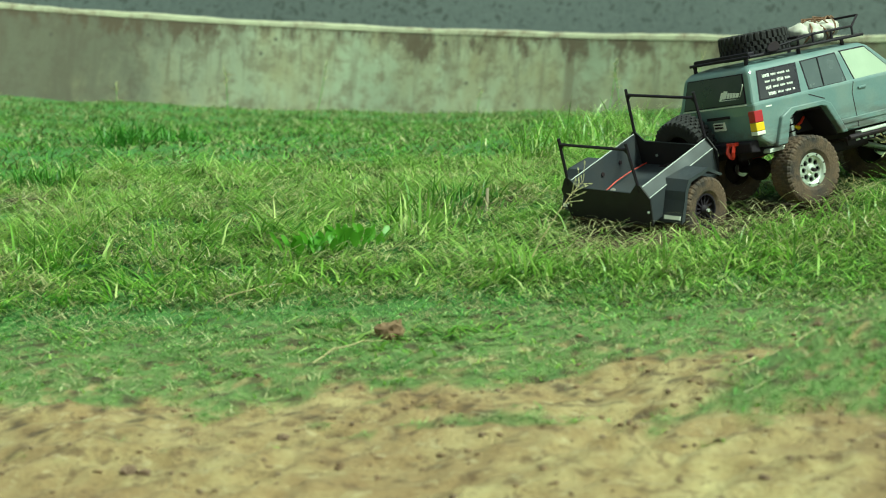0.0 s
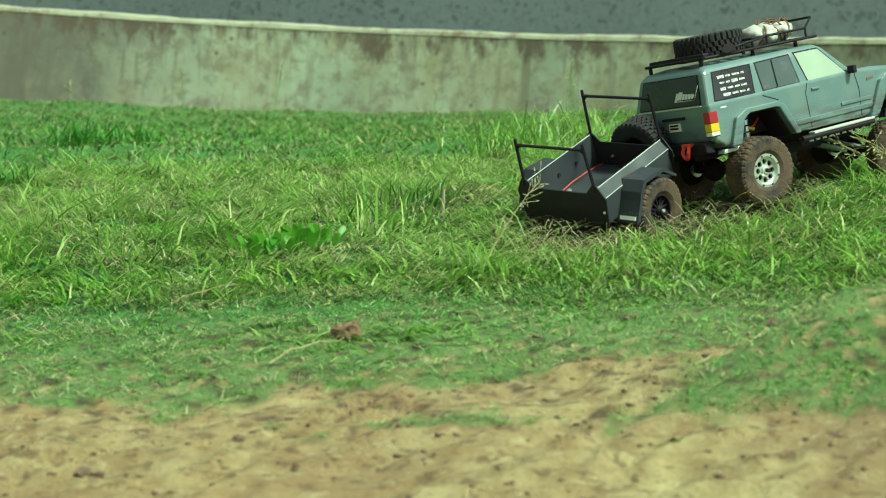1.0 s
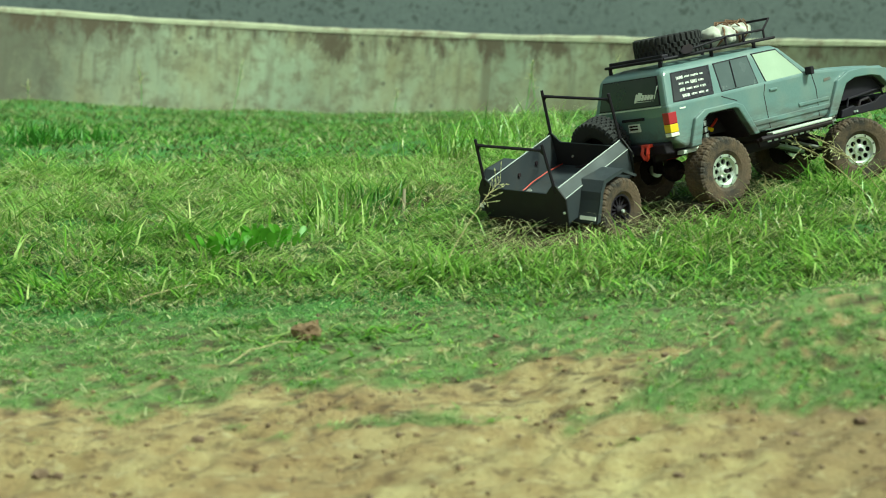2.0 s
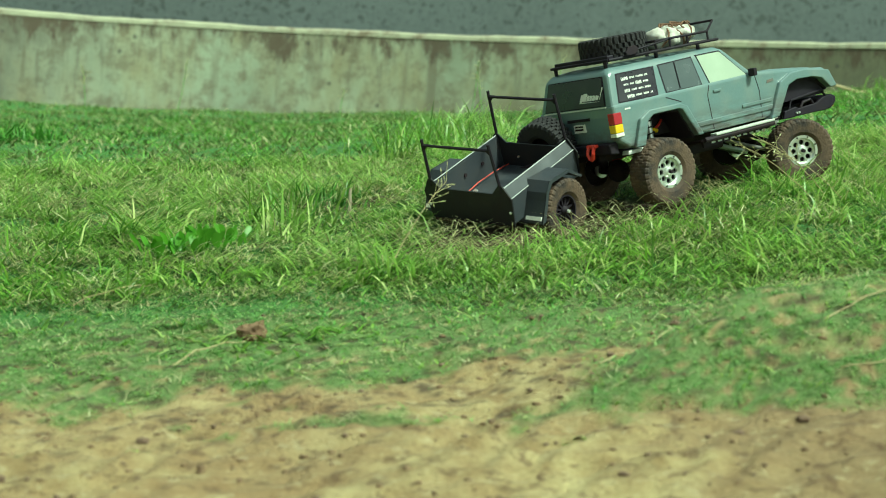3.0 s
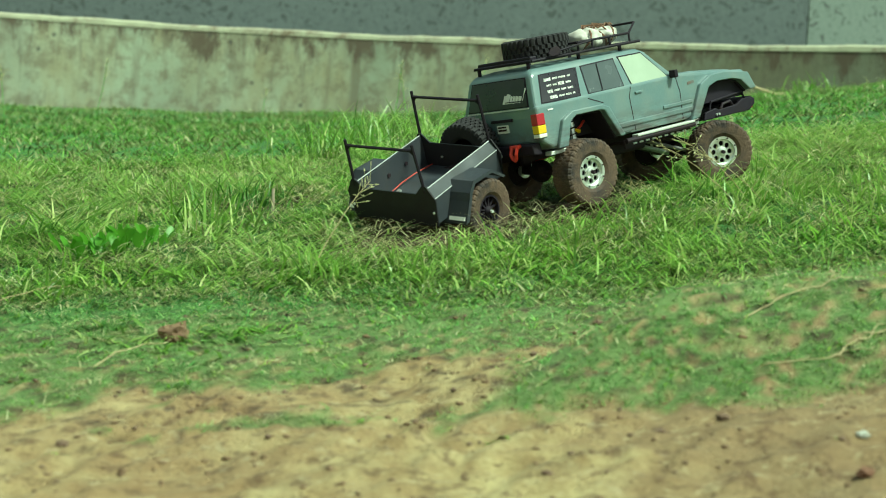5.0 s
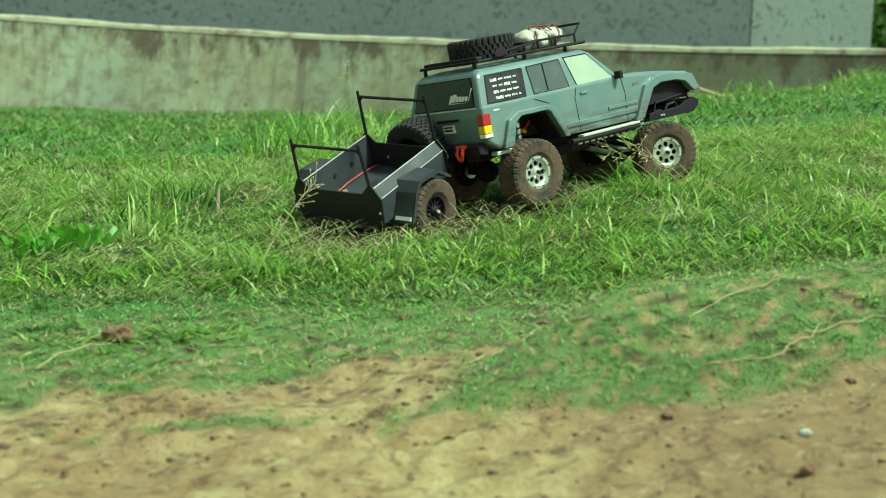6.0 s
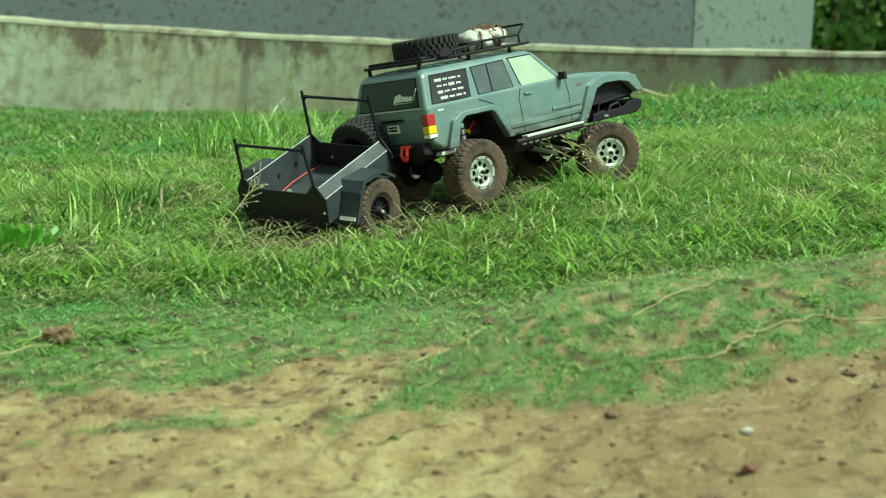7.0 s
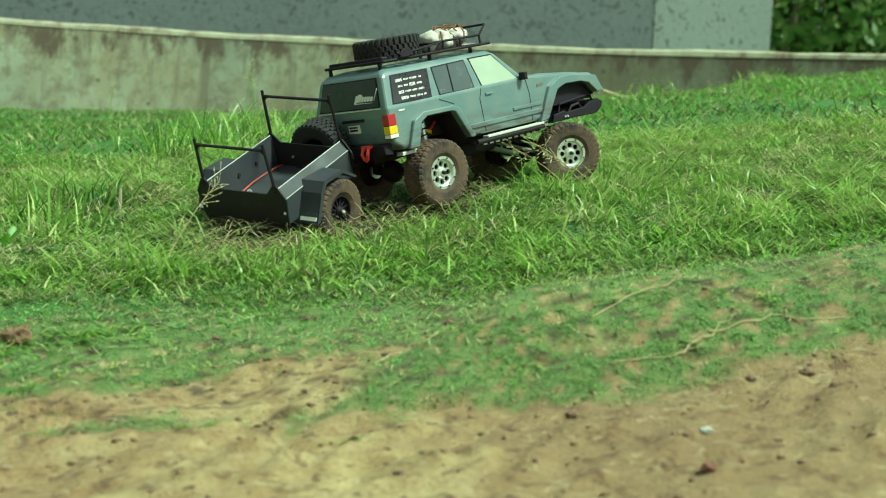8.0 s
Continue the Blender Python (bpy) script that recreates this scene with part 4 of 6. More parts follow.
    # inside of the arches and belly
    for line in ([(-0.030, 0.046), (-0.017, 0.083), (-0.004, 0.0905), (0.050, 0.0905), (0.058, 0.088), (0.085, 0.041)],
                 [(0.279, 0.041), (0.311, 0.088), (0.332, 0.0945), (0.372, 0.0930), (0.393, 0.088), (0.414, 0.068)]):
        cx = sum(p[0] for p in line) / len(line)
        inner = [(x + (0.0025 if x < cx else -0.0025), z - 0.0025) for x, z in line]
        bm = band(bmesh.new(), [(x + (0.0005 if x < cx else -0.0005), z - 0.0005) for x, z in line], inner, -HW + 0.004, HW - 0.004)
        part("arch_liner", bm, M_BLACK, truck, "black arch liner")
    bm = box(bmesh.new(), (0.356, 0, 0.0765), (0.112, 0.168, 0.034))
    part("front_inner_arch", bm, M_BLACK, truck, "dark inner wing")
    bm = box(bmesh.new(), (0.024, 0, 0.074), (0.130, 0.092, 0.044))
    part("rear_inner_arch", bm, M_BLACK, truck, "dark inner arch")
    bm = box(bmesh.new(), (0.160, 0, 0.022), (0.090, 0.064, 0.036))
    part("gearbox", bm, M_CHASSIS, truck, "black gearbox and skid plate", bevel=0.004)
    bm = bmesh.new()
    path_rod(bm, [(0.056, -0.048, 0.075), (0.044, -0.052, 0.068), (0.030, -0.050, 0.060), (0.016, -0.040, 0.056)], 0.0022, 6)
    part("red_cable", bm, M_RED, truck, "red motor cable")
    bm = rod(bmesh.new(), (0.020, -0.052, 0.066), (0.038, -0.054, 0.060), 0.0035, 8)
    part("amber_fitting", bm, M_LAMB, truck, "amber fitting")
    bm = box(bmesh.new(), (0.345, 0, 0.038), (0.100, 0.092, 0.022))
    part("front_cross_member", bm, M_BLACK, truck, "black front frame block", bevel=0.003)
    # axles with their wheels
    back = TRUCK.inverted() @ AXLES
    for nm, x in (("rear_axle", 0.0), ("front_axle", 0.313)):
        bm = rod(bmesh.new(), (x, -0.078, 0), (x, 0.078, 0), 0.0065, 10)
        bmesh.ops.create_uvsphere(bm, u_segments=12, v_segments=8, radius=0.019, matrix=Matrix.Translation((x, 0.018, 0)))
        box(bm, (x, -0.058, 0.006), (0.016, 0.010, 0.020)), box(bm, (x, 0.058, 0.006), (0.016, 0.010, 0.020))
        ax = part(nm, bm, M_CHASSIS, truck, "black axle with its differential")
        ax.matrix_basis = back
        for s in (-1, 1):
            st = -25.0 if x > 0.1 else 0.0
            m = back @ pose(x, s * 0.090, 0) @ (pose(0, 0, 0) if s < 0 else pose(0, 0, 0, 0, 0, 180))
            build_wheel("wheel", truck, m, "holes", M_TYRE, M_CHROME, 0.955, st)
            bm = rod(bmesh.new(), (x, s * 0.060, 0), (x, s * 0.070, 0), 0.0125, 14, 0.009)
            hub = part("axle_hub", bm, M_CHROME, truck, "silver axle hub")
            hub.matrix_basis = back
            # link and damper
            p = back @ Vector((x, s * 0.052, -0.004))
            q = Vector((0.115 if x < 0.1 else 0.205, s * 0.030, 0.016))
            bm = rod(bmesh.new(), p, q, 0.0034, 8)
            part("lower_link", bm, M_LINK, truck, "dull aluminium link")
            p2, q2 = back @ Vector((x, s * 0.030, 0.016)), Vector((q.x, s * 0.020, 0.040))
            bm = rod(bmesh.new(), p2, q2, 0.003, 8)
            part("upper_link", bm, M_RED if x < 0.1 else M_CHASSIS, truck)
            lo = back @ Vector((x + (0.012 if x < 0.1 else -0.012), s * 0.060, 0.004))
            hi = Vector((lo.x + 0.004, s * 0.056, 0.092 if x < 0.1 else 0.082))
            bm = rod(bmesh.new(), lo.lerp(hi, 0.45), hi, 0.0062, 10)
            sh = part("damper", bm, M_CHROME, truck, "silver damper")
            bm = rod(bmesh.new(), lo, lo.lerp(hi, 0.5), 0.0022, 8)
            part("damper_rod", bm, M_CHROME, sh)
            bm = bmesh.new()
            prev = None
            ax_d = (hi - lo).normalized()
            u = ax_d.orthogonal().normalized()
            v = ax_d.cross(u)
            coil = []
            for k in range(57):
                a = k / 56 * 2 * math.pi * 7
                coil.append(lo.lerp(hi, 0.10 + 0.80 * k / 56) + (u * math.cos(a) + v * math.sin(a)) * 0.0082)
            path_rod(bm, coil, 0.0011, 5)
            part("spring", bm, M_CHASSIS, sh, "black coil spring")
    for x0, x1 in ((0.018, 0.118), (0.295, 0.202)):
        p = back @ Vector((x0, 0.016, 0.0))
        bm = rod(bmesh.new(), p, (x1, 0.008, 0.014), 0.0045, 8)
        part("prop_shaft", bm, M_CHROME if x0 > 0.1 else M_CHASSIS, truck)
    # roof rack
    rz = 0.1870
    bm = bmesh.new()
    x0, x1, hy = -0.056, 0.178, 0.072
    for y in (-hy, hy):
        rod(bm, (x0, y, rz), (x1 + 0.010, y, rz), 0.0024, 8)
        rod(bm, (0.048, y, rz + 0.016), (x1 - 0.012, y, rz + 0.016), 0.0020, 8)
        for x in (0.048, 0.080, 0.120, x1 - 0.012):
            rod(bm, (x, y, rz), (x, y, rz + 0.016), 0.0019, 6)
    for x in (x0, x1):
        rod(bm, (x, -hy, rz), (x, hy, rz), 0.0024, 8)
    rod(bm, (0.048, -hy, rz + 0.016), (0.048, hy, rz + 0.016), 0.0020, 8)
    rack = part("roof_rack", bm, M_BLACK, truck, "black tube roof rack")
    for k in range(9):
        x = x0 + 0.022 + k * 0.0240
        bm = box(bmesh.new(), (x, 0, rz), (0.006, 2 * hy - 0.004, 0.0022))
        part("rack_slat", bm, M_BLACK, rack)
    for x in (-0.055, 0.055, 0.150):
        for y in (-0.062, 0.062):
            bm = rod(bmesh.new(), (x, y, 0.172), (x, y, rz), 0.0032, 6)
            part("rack_foot", bm, M_BLACK, rack)
    bm = bmesh.new()
    path_rod(bm, [(x1 - 0.012, -hy, rz + 0.016), (x1 + 0.010, -hy * 0.92, rz + 0.032), (x1 + 0.010, hy * 0.92, rz + 0.032), (x1 - 0.012, hy, rz + 0.016)], 0.0020, 8)
    part("rack_hoop", bm, M_BLACK, rack, "upright front hoop")
    bm = box(bmesh.new(), (x0 + 0.010, 0, rz + 0.004), (0.014, 2 * hy - 0.010, 0.007))
    part("light_bar", bm, M_BLACK, rack, "black bar on the rack's rear", bevel=0.002)
    return truck


build_truck()


def build_rack_load():
    # spare tyre lying on the rack
    sp = part("spare_tyre", tyre_mesh(0.056, 0.040, 0.030), M_TYRE_CLEAN)
    sp.matrix_basis = TRUCK @ pose(0.018, -0.004, 0.2035) @ pose(0, 0, 0, 90, 0, 0)
    tagged(sp, "black knobbly spare tyre lying on the roof rack", "tyre")
    # white bundle tied with rope
    bm = bmesh.new()
    n, seg = 40, 32
    rings = []
    for i in range(n + 1):
        k = i / n
        x = 0.078 + 0.098 * k
        tie = sum(math.exp(-((x - q) / 0.004) ** 2) for q in (0.102, 0.132, 0.154))
        r = 0.0182 * (1 - 0.55 * abs(2 * k - 1) ** 6) * (1 + 0.06 * math.sin(k * 19) + 0.04 * math.sin(k * 41) - 0.14 * tie)
        ring = []
        for j in range(seg):
            a = 2 * math.pi * j / seg
            rr = r * (1 + 0.07 * math.sin(3 * a + 7 * k) + 0.06 * math.sin(5 * a - 11 * k) + 0.05 * math.sin(9 * a + 31 * k) * math.sin(23 * k))
            ring.append(bm.verts.new((x, -0.022 + 1.5 * rr * math.cos(a), 0.2055 + 0.98 * rr * math.sin(a))))
        rings.append(ring)
    for a, b in zip(rings, rings[1:]):
        for j in range(seg):
            bm.faces.new((a[j], a[(j + 1) % seg], b[(j + 1) % seg], b[j]))
    bm.faces.new(rings[0]), bm.faces.new(rings[-1][::-1])
    bag = part("bedroll", bm, M_CLOTH, None, "", smooth=True)
    bag.matrix_basis = TRUCK
    tagged(bag, "white rolled cloth roll tied with brown rope on the rack", "bedroll")
    for x, tilt in ((0.102, 0.010), (0.132, -0.014), (0.154, 0.008)):
        bm = bmesh.new()
        loop = []
        for k in range(17):
            a = 2 * math.pi * k / 16
            loop.append((x + tilt * math.sin(a), -0.022 + 0.0265 * math.cos(a), 0.2055 + 0.0178 * math.sin(a)))
        path_rod(bm, loop, 0.0017, 6)
        part("rope", bm, M_ROPE, bag, "brown rope")
    bm = bmesh.new()
    path_rod(bm, [(0.098, -0.034, 0.222), (0.112, -0.020, 0.228), (0.128, -0.030, 0.2255), (0.142, -0.014, 0.2290), (0.160, -0.026, 0.2230)], 0.0017, 6)
    path_rod(bm, [(0.130, -0.026, 0.226), (0.138, -0.040, 0.223), (0.146, -0.044, 0.213)], 0.0015, 6)
    part("rope_knot", bm, M_ROPE, bag, "loose rope ends")
    rs = np.random.RandomState(17)
    for k in range(7):
        x, y, z = 0.100 + 0.010 * k, -0.034 + rs.uniform(-0.006, 0.006), 0.2235
        pts = []
        for i in range(7):
            pts.append((x, y, z + 0.003 * math.sin(i * 1.9 + k)))
            x, y = x + rs.uniform(-0.004, 0.010), y + rs.uniform(-0.002, 0.008)
        part("rope_coil", path_rod(bmesh.new(), pts, 0.0014, 5), M_ROPE, bag, "tangled brown rope")
    # shovel strapped to the rail
    sh = new("toy_shovel")
    sh.matrix_basis = TRUCK
    tagged(sh, "small black shovel strapped along the rack rail", "shovel")
    bm = rod(bmesh.new(), (0.000, -0.0785, 0.1955), (0.072, -0.0785, 0.2020), 0.0016, 8)
    rod(bm, (0.072, -0.084, 0.2020), (0.072, -0.073, 0.2020), 0.0016, 6)
    part("handle", bm, M_BLACK, sh)
    bm = prism(bmesh.new(), [(-0.024, 0.1935), (-0.018, 0.2010), (-0.004, 0.2035), (0.002, 0.1990), (0.002, 0.1930), (-0.004, 0.1895), (-0.018, 0.1890)], -0.0800, -0.0780)
    part("blade", bm, M_CHASSIS, sh, "dark spade blade")


build_rack_load()

# ---- the trailer ----
TRAILER = pose(0.291, 2.178, 0.368) @ pose(0, 0, 0, 0, 0, 41.096) @ pose(0, 0, 0, 0, -29.514, 0) @ pose(0, 0, 0, 3.679, 0, 0)
TL, TW, TD = 0.173, 0.144, 0.055


def build_trailer():
    tr = new("model_trailer")
    tr.matrix_basis = TRAILER
    tagged(tr, "dark grey scale model utility trailer with black hoops behind the truck", "model trailer")
    th = 0.0022
    # floor
    part("floor", box(bmesh.new(), (TL / 2, TW / 2, -TD + 0.006), (TL, TW - 2 * th, 0.003)), M_TRAILER, tr, "grey load floor")
    # sides with a folded upper edge
    for s, y in ((-1, 0.0), (1, TW)):
        o = s
        bm = bmesh.new()
        prism(bm, [(0.0, -TD), (0.0, -0.002), (TL, 0.004), (TL, -TD)], y, y - o * th)
        # outer skin: leans out below a crease
        a = [(-0.002, 0.000), (TL, 0.005), (TL, -0.010), (-0.002, -0.016)]
        f1 = [bm.verts.new((x, y, z)) for x, z in a[:2]]
        f2 = [bm.verts.new((x, y + o * 0.012, z)) for x, z in a[3:1:-1]]
        f3 = [bm.verts.new((x, y + o * 0.012, -TD)) for x in (-0.002, TL)]
        bm.faces.new((f1[0], f1[1], f2[1], f2[0]))
        bm.faces.new((f2[0], f2[1], f3[1], f3[0]))
        side = part("side_panel", bm, M_TRAILER, tr, "grey sheet side")
        bm = bmesh.new()
        rod(bm, (-0.002, y, 0.0005), (TL, y, 0.0055), 0.0010, 6)
        rod(bm, (-0.002, y + o * 0.012, -0.0155), (TL, y + o * 0.012, -0.0095), 0.0008, 6)
        part("worn_edge", bm, M_EDGE, side, "worn bare edges")
        for x in (0.030, 0.075, 0.120):
            bm = rod(bmesh.new(), (x, y - o * th, -0.022), (x, y - o * (th + 0.002), -0.022), 0.0035, 8)
            part("stud", bm, M_CHASSIS, side)
        # mudguard: bent strip with a skirt
        prof = [(0.018, -0.061), (0.036, -0.032), (0.042, -0.020), (0.055, -0.006), (0.104, -0.009), (0.132, -0.032)]
        low = [(x + (0.0015 if i < 2 else 0), z - 0.003) for i, (x, z) in enumerate(prof)]
        bm = bmesh.new()
        band(bm, prof, low, y + o * 0.050, y + o * 0.002)
        prism(bm, [(0.018, -0.061), (0.036, -0.032), (0.042, -0.020), (0.055, -0.006), (0.104, -0.009), (0.132, -0.032), (0.128, -0.034), (0.102, -0.014), (0.059, -0.012), (0.047, -0.024), (0.041, -0.036), (0.026, -0.062)], y + o * 0.048, y + o * 0.0505)
        mg = part("mudguard", bm, M_TRAILER, tr, "grey angular mudguard")
        bm = box(bmesh.new(), (0, 0, 0), (0.0016, 0.030, 0.006), pose(0.0208, y + o * 0.032, -0.0545, 0, 32, 0))
        part("sticker_bar", bm, M_WHITE, mg, "white sticker")
        # wheel
        m = pose(0.0825, y + o * 0.027, -0.071) @ (pose(0, 0, 0) if s < 0 else pose(0, 0, 0, 0, 0, 180))
        build_wheel("wheel", tr, m, "spokes", M_TYRE, M_BLACK, 0.90, wide=1.16)
    # axle and underside
    part("axle", rod(bmesh.new(), (0.0835, 0.0, -0.074), (0.0835, TW, -0.074), 0.005, 8), M_CHASSIS, tr)
    for y in (0.020, TW - 0.020):
        bm = rod(bmesh.new(), (0.0835, y, -0.074), (0.070, y, -0.046), 0.0045, 8)
        part("damper", bm, M_CHROME, tr, "silver damper")
    part("under_frame", box(bmesh.new(), (TL / 2, TW / 2, -TD - 0.004), (TL - 0.01, 0.060, 0.012)), M_CHASSIS, tr)
    # tailboard and headboard with ears for the hoops
    def board(name, x, post_h, lean, label):
        bm = bmesh.new()
        e = 0.008
        poly = [(-0.018, -0.014), (-0.004, 0.008), (0.002, 0.009), (0.018, -0.007), (TW - 0.018, -0.007), (TW - 0.002, 0.009), (TW + 0.004, 0.008), (TW + 0.018, -0.014),
                (TW + 0.012, -TD - 0.004), (-0.012, -TD - 0.004)]
        a = [bm.verts.new((x, y, z)) for y, z in poly]
        b = [bm.verts.new((x - 0.0024, y, z)) for y, z in poly]
        bm.faces.new(a), bm.faces.new(b[::-1])
        for i in range(len(poly)):
            j = (i + 1) % len(poly)
            bm.faces.new((a[i], b[i], b[j], a[j]))
        bd = part(name, bm, M_GATE, tr, label)
        bm = bmesh.new()
        for (y0, z0), (y1, z1) in zip(poly[2:5], poly[3:6]):
            rod(bm, (x - 0.0012, y0, z0), (x - 0.0012, y1, z1), 0.0012, 5)
        part("worn_edge", bm, M_TRAILER, bd)
        for y in (0.0, TW):
            s = 1 if y == 0 else -1
            bm = rod(bmesh.new(), (x - 0.001, y, -0.004), (x - 0.001 + lean, y + s * 0.004, post_h + 0.010), 0.0026, 6)
            bm2 = bmesh.new()
            post = part("hoop_post", bm, M_BLACK, bd, "thin black upright")
            g = [(y, post_h - 0.010), (y, post_h + 0.002), (y + s * 0.012, post_h + 0.002)]
            va = [bm2.verts.new((x - 0.002 + lean, py + s * 0.003, pz)) for py, pz in g]
            vb = [bm2.verts.new((x + 0.001 + lean, py + s * 0.003, pz)) for py, pz in g]
            bm2.faces.new(va), bm2.faces.new(vb[::-1])
            for i in range(3):
                j = (i + 1) % 3
                bm2.faces.new((va[i], vb[i], vb[j], va[j]))
            part("gusset", bm2, M_BLACK, post)
        bm = rod(bmesh.new(), (x - 0.001 + lean, 0.004, post_h), (x - 0.001 + lean, TW - 0.004, post_h), 0.0026, 6)
        part("hoop_bar", bm, M_BLACK, bd, "black cross bar")
        return bd
    tb = board("tailboard", 0.0, 0.066, 0.000, "black sheet tailboard with raised ears")
    hb = board("headboard", TL, 0.074, 0.000, "black sheet headboard with raised ears")
    for y, z in ((-0.010, -0.036), (TW + 0.010, -0.036)):
        bm = bmesh.new()
        bmesh.ops.create_uvsphere(bm, u_segments=8, v_segments=6, radius=0.0022, matrix=Matrix.Translation((-0.003, y, z)))
        part("white_stud", bm, M_WHITE, tb, "small white stud")
    for y in (0.050, 0.105):
        bm = rod(bmesh.new(), (TL - 0.002, y, -0.030), (TL - 0.005, y, -0.030), 0.002, 8)
        part("bolt", bm, M_CHROME, hb)
    # red wire over the floor
    bm = bmesh.new()
    path_rod(bm, [(0.016, 0.122, -0.046), (0.050, 0.127, -0.043), (0.090, 0.131, -0.041), (0.130, 0.132, -0.042), (TL - 0.004, 0.130, -0.045)], 0.0009, 6)
    part("red_wire", bm, M_RED, tr, "red wire lying in the bed")
    # draw bar to the truck's tow ball
    ball = TRAILER.inverted() @ (TRUCK @ Vector((-0.112, 0, 0.047)))
    bm = bmesh.new()
    rod(bm, (TL - 0.01, 0.020, -TD - 0.002), ball, 0.0042, 8)
    rod(bm, (TL - 0.01, TW - 0.020, -TD - 0.002), ball, 0.0042, 8)
    part("draw_bar", bm, M_CHASSIS, tr, "black draw bar")
    bm = bmesh.new()
    bmesh.ops.create_uvsphere(bm, u_segments=10, v_segments=8, radius=0.0075, matrix=Matrix.Translation(ball))
    part("coupling", bm, M_CHROME, tr, "metal coupling")
    # spare wheel hung on the headboard
    m = pose(TL + 0.022, TW / 2 - 0.010, -0.024) @ pose(0, 0, 0, 0, 0, 90)
    build_wheel("spare_wheel", tr, m, "spokes", M_TYRE_CLEAN, M_BLACK, 0.86)
    return tr


build_trailer()
# ---- grass ----
RS = np.random.RandomState(7)


def in_view(n, y0, y1):
    """Random places in the wedge of ground that the pan takes in, even by area."""
    r = np.sqrt(RS.uniform(y0 * y0, y1 * y1, n))
    a = np.radians(RS.uniform(-21, 34, n))
    return r * np.sin(a), r * np.cos(a)


def blades(name, x, y, length, width, lean, mat, label, heading=None, droop=0.9, z=None):
    """Bent, tapering blades rooted at x, y."""
    n = len(x)
    z0 = (ground_at(x, y) if z is None else z) - 0.003
    az = RS.uniform(0, 2 * math.pi, n) if heading is None else heading
    dx, dy = np.cos(az), np.sin(az)
    tw = az + math.pi / 2 + RS.normal(0, 0.5, n)
    wx, wy = np.cos(tw), np.sin(tw)
    pts = []
    px, py, pz = x.copy(), y.copy(), z0.copy()
    ang = lean.copy()
    for k, wf in enumerate((1.0, 0.95, 0.62, 0.0)):
        if k:
            st = length / 3
            px, py, pz = px + dx * np.sin(ang) * st, py + dy * np.sin(ang) * st, pz + np.cos(ang) * st
            ang = ang + droop * RS.uniform(0.3, 1.0, n) * 0.6
        if wf:
            h = width * wf / 2
            pts.append(np.column_stack([px - wx * h, py - wy * h, pz]))
            pts.append(np.column_stack([px + wx * h, py + wy * h, pz]))
        else:
            pts.append(np.column_stack([px, py, pz]))
    v = np.stack(pts, 1).reshape(-1, 3)
    b = np.arange(n)[:, None] * 7
    loops = (b + np.array([0, 1, 3, 2, 2, 3, 5, 4, 4, 5, 6])[None, :]).ravel()
    sizes = np.tile([4, 4, 3], n)
    ob = sheet(name, v, loops, sizes, mat)
    return tagged(ob, label, "grass", kind="stuff")


def clear_of_wheels(x, y, low=False):
    """Where grass may stand: not in the wheels or the trailer's bed; long blades not under the truck."""
    keep = np.ones(len(x), bool)
    spots = [(TRUCK, -0.06, 0.38, -0.066, 0.066)] if not low else []
    for hx in (0.0, 0.313):
        for hy in (-0.090, 0.090):
            spots.append((AXLES, hx - 0.046, hx + 0.046, hy - 0.026, hy + 0.026))
    spots.append((TRAILER, -0.030, 0.165, -0.050 if not low else 0.0, TW + (0.050 if not low else 0.0)))
    for m, lx, hx, ly, hy in spots:
        inv = m.inverted()
        p = np.array(inv)[:3, :3] @ np.vstack([x, y, ground_at(x, y)]) + np.array(inv)[:3, 3:4]
        keep &= ~((p[0] > lx) & (p[0] < hx) & (p[1] > ly) & (p[1] < hy))
    return keep


def clumps(n, y0, y1, per, spread):
    """Roots in small clumps whose blades fan out from the clump's middle: places and headings."""
    cx, cy = in_view(n, y0, y1)
    ox, oy = RS.normal(0, 1, (n, per)), RS.normal(0, 1, (n, per))
    x, y = (cx[:, None] + ox * spread).ravel(), (cy[:, None] + oy * spread).ravel()
    comb = 2.2 * wavy(cx, cy, 1.3, 41)
    head = np.arctan2(oy, ox) + RS.normal(0, 0.5, (n, per))
    blown = RS.uniform(0, 1, (n, 1)) < 0.45
    head = np.where(blown, comb[:, None] + RS.normal(0, 0.7, (n, per)), head).ravel()
    size = np.repeat(RS.uniform(0.55, 1.35, n), per)
    return x, y, head, size


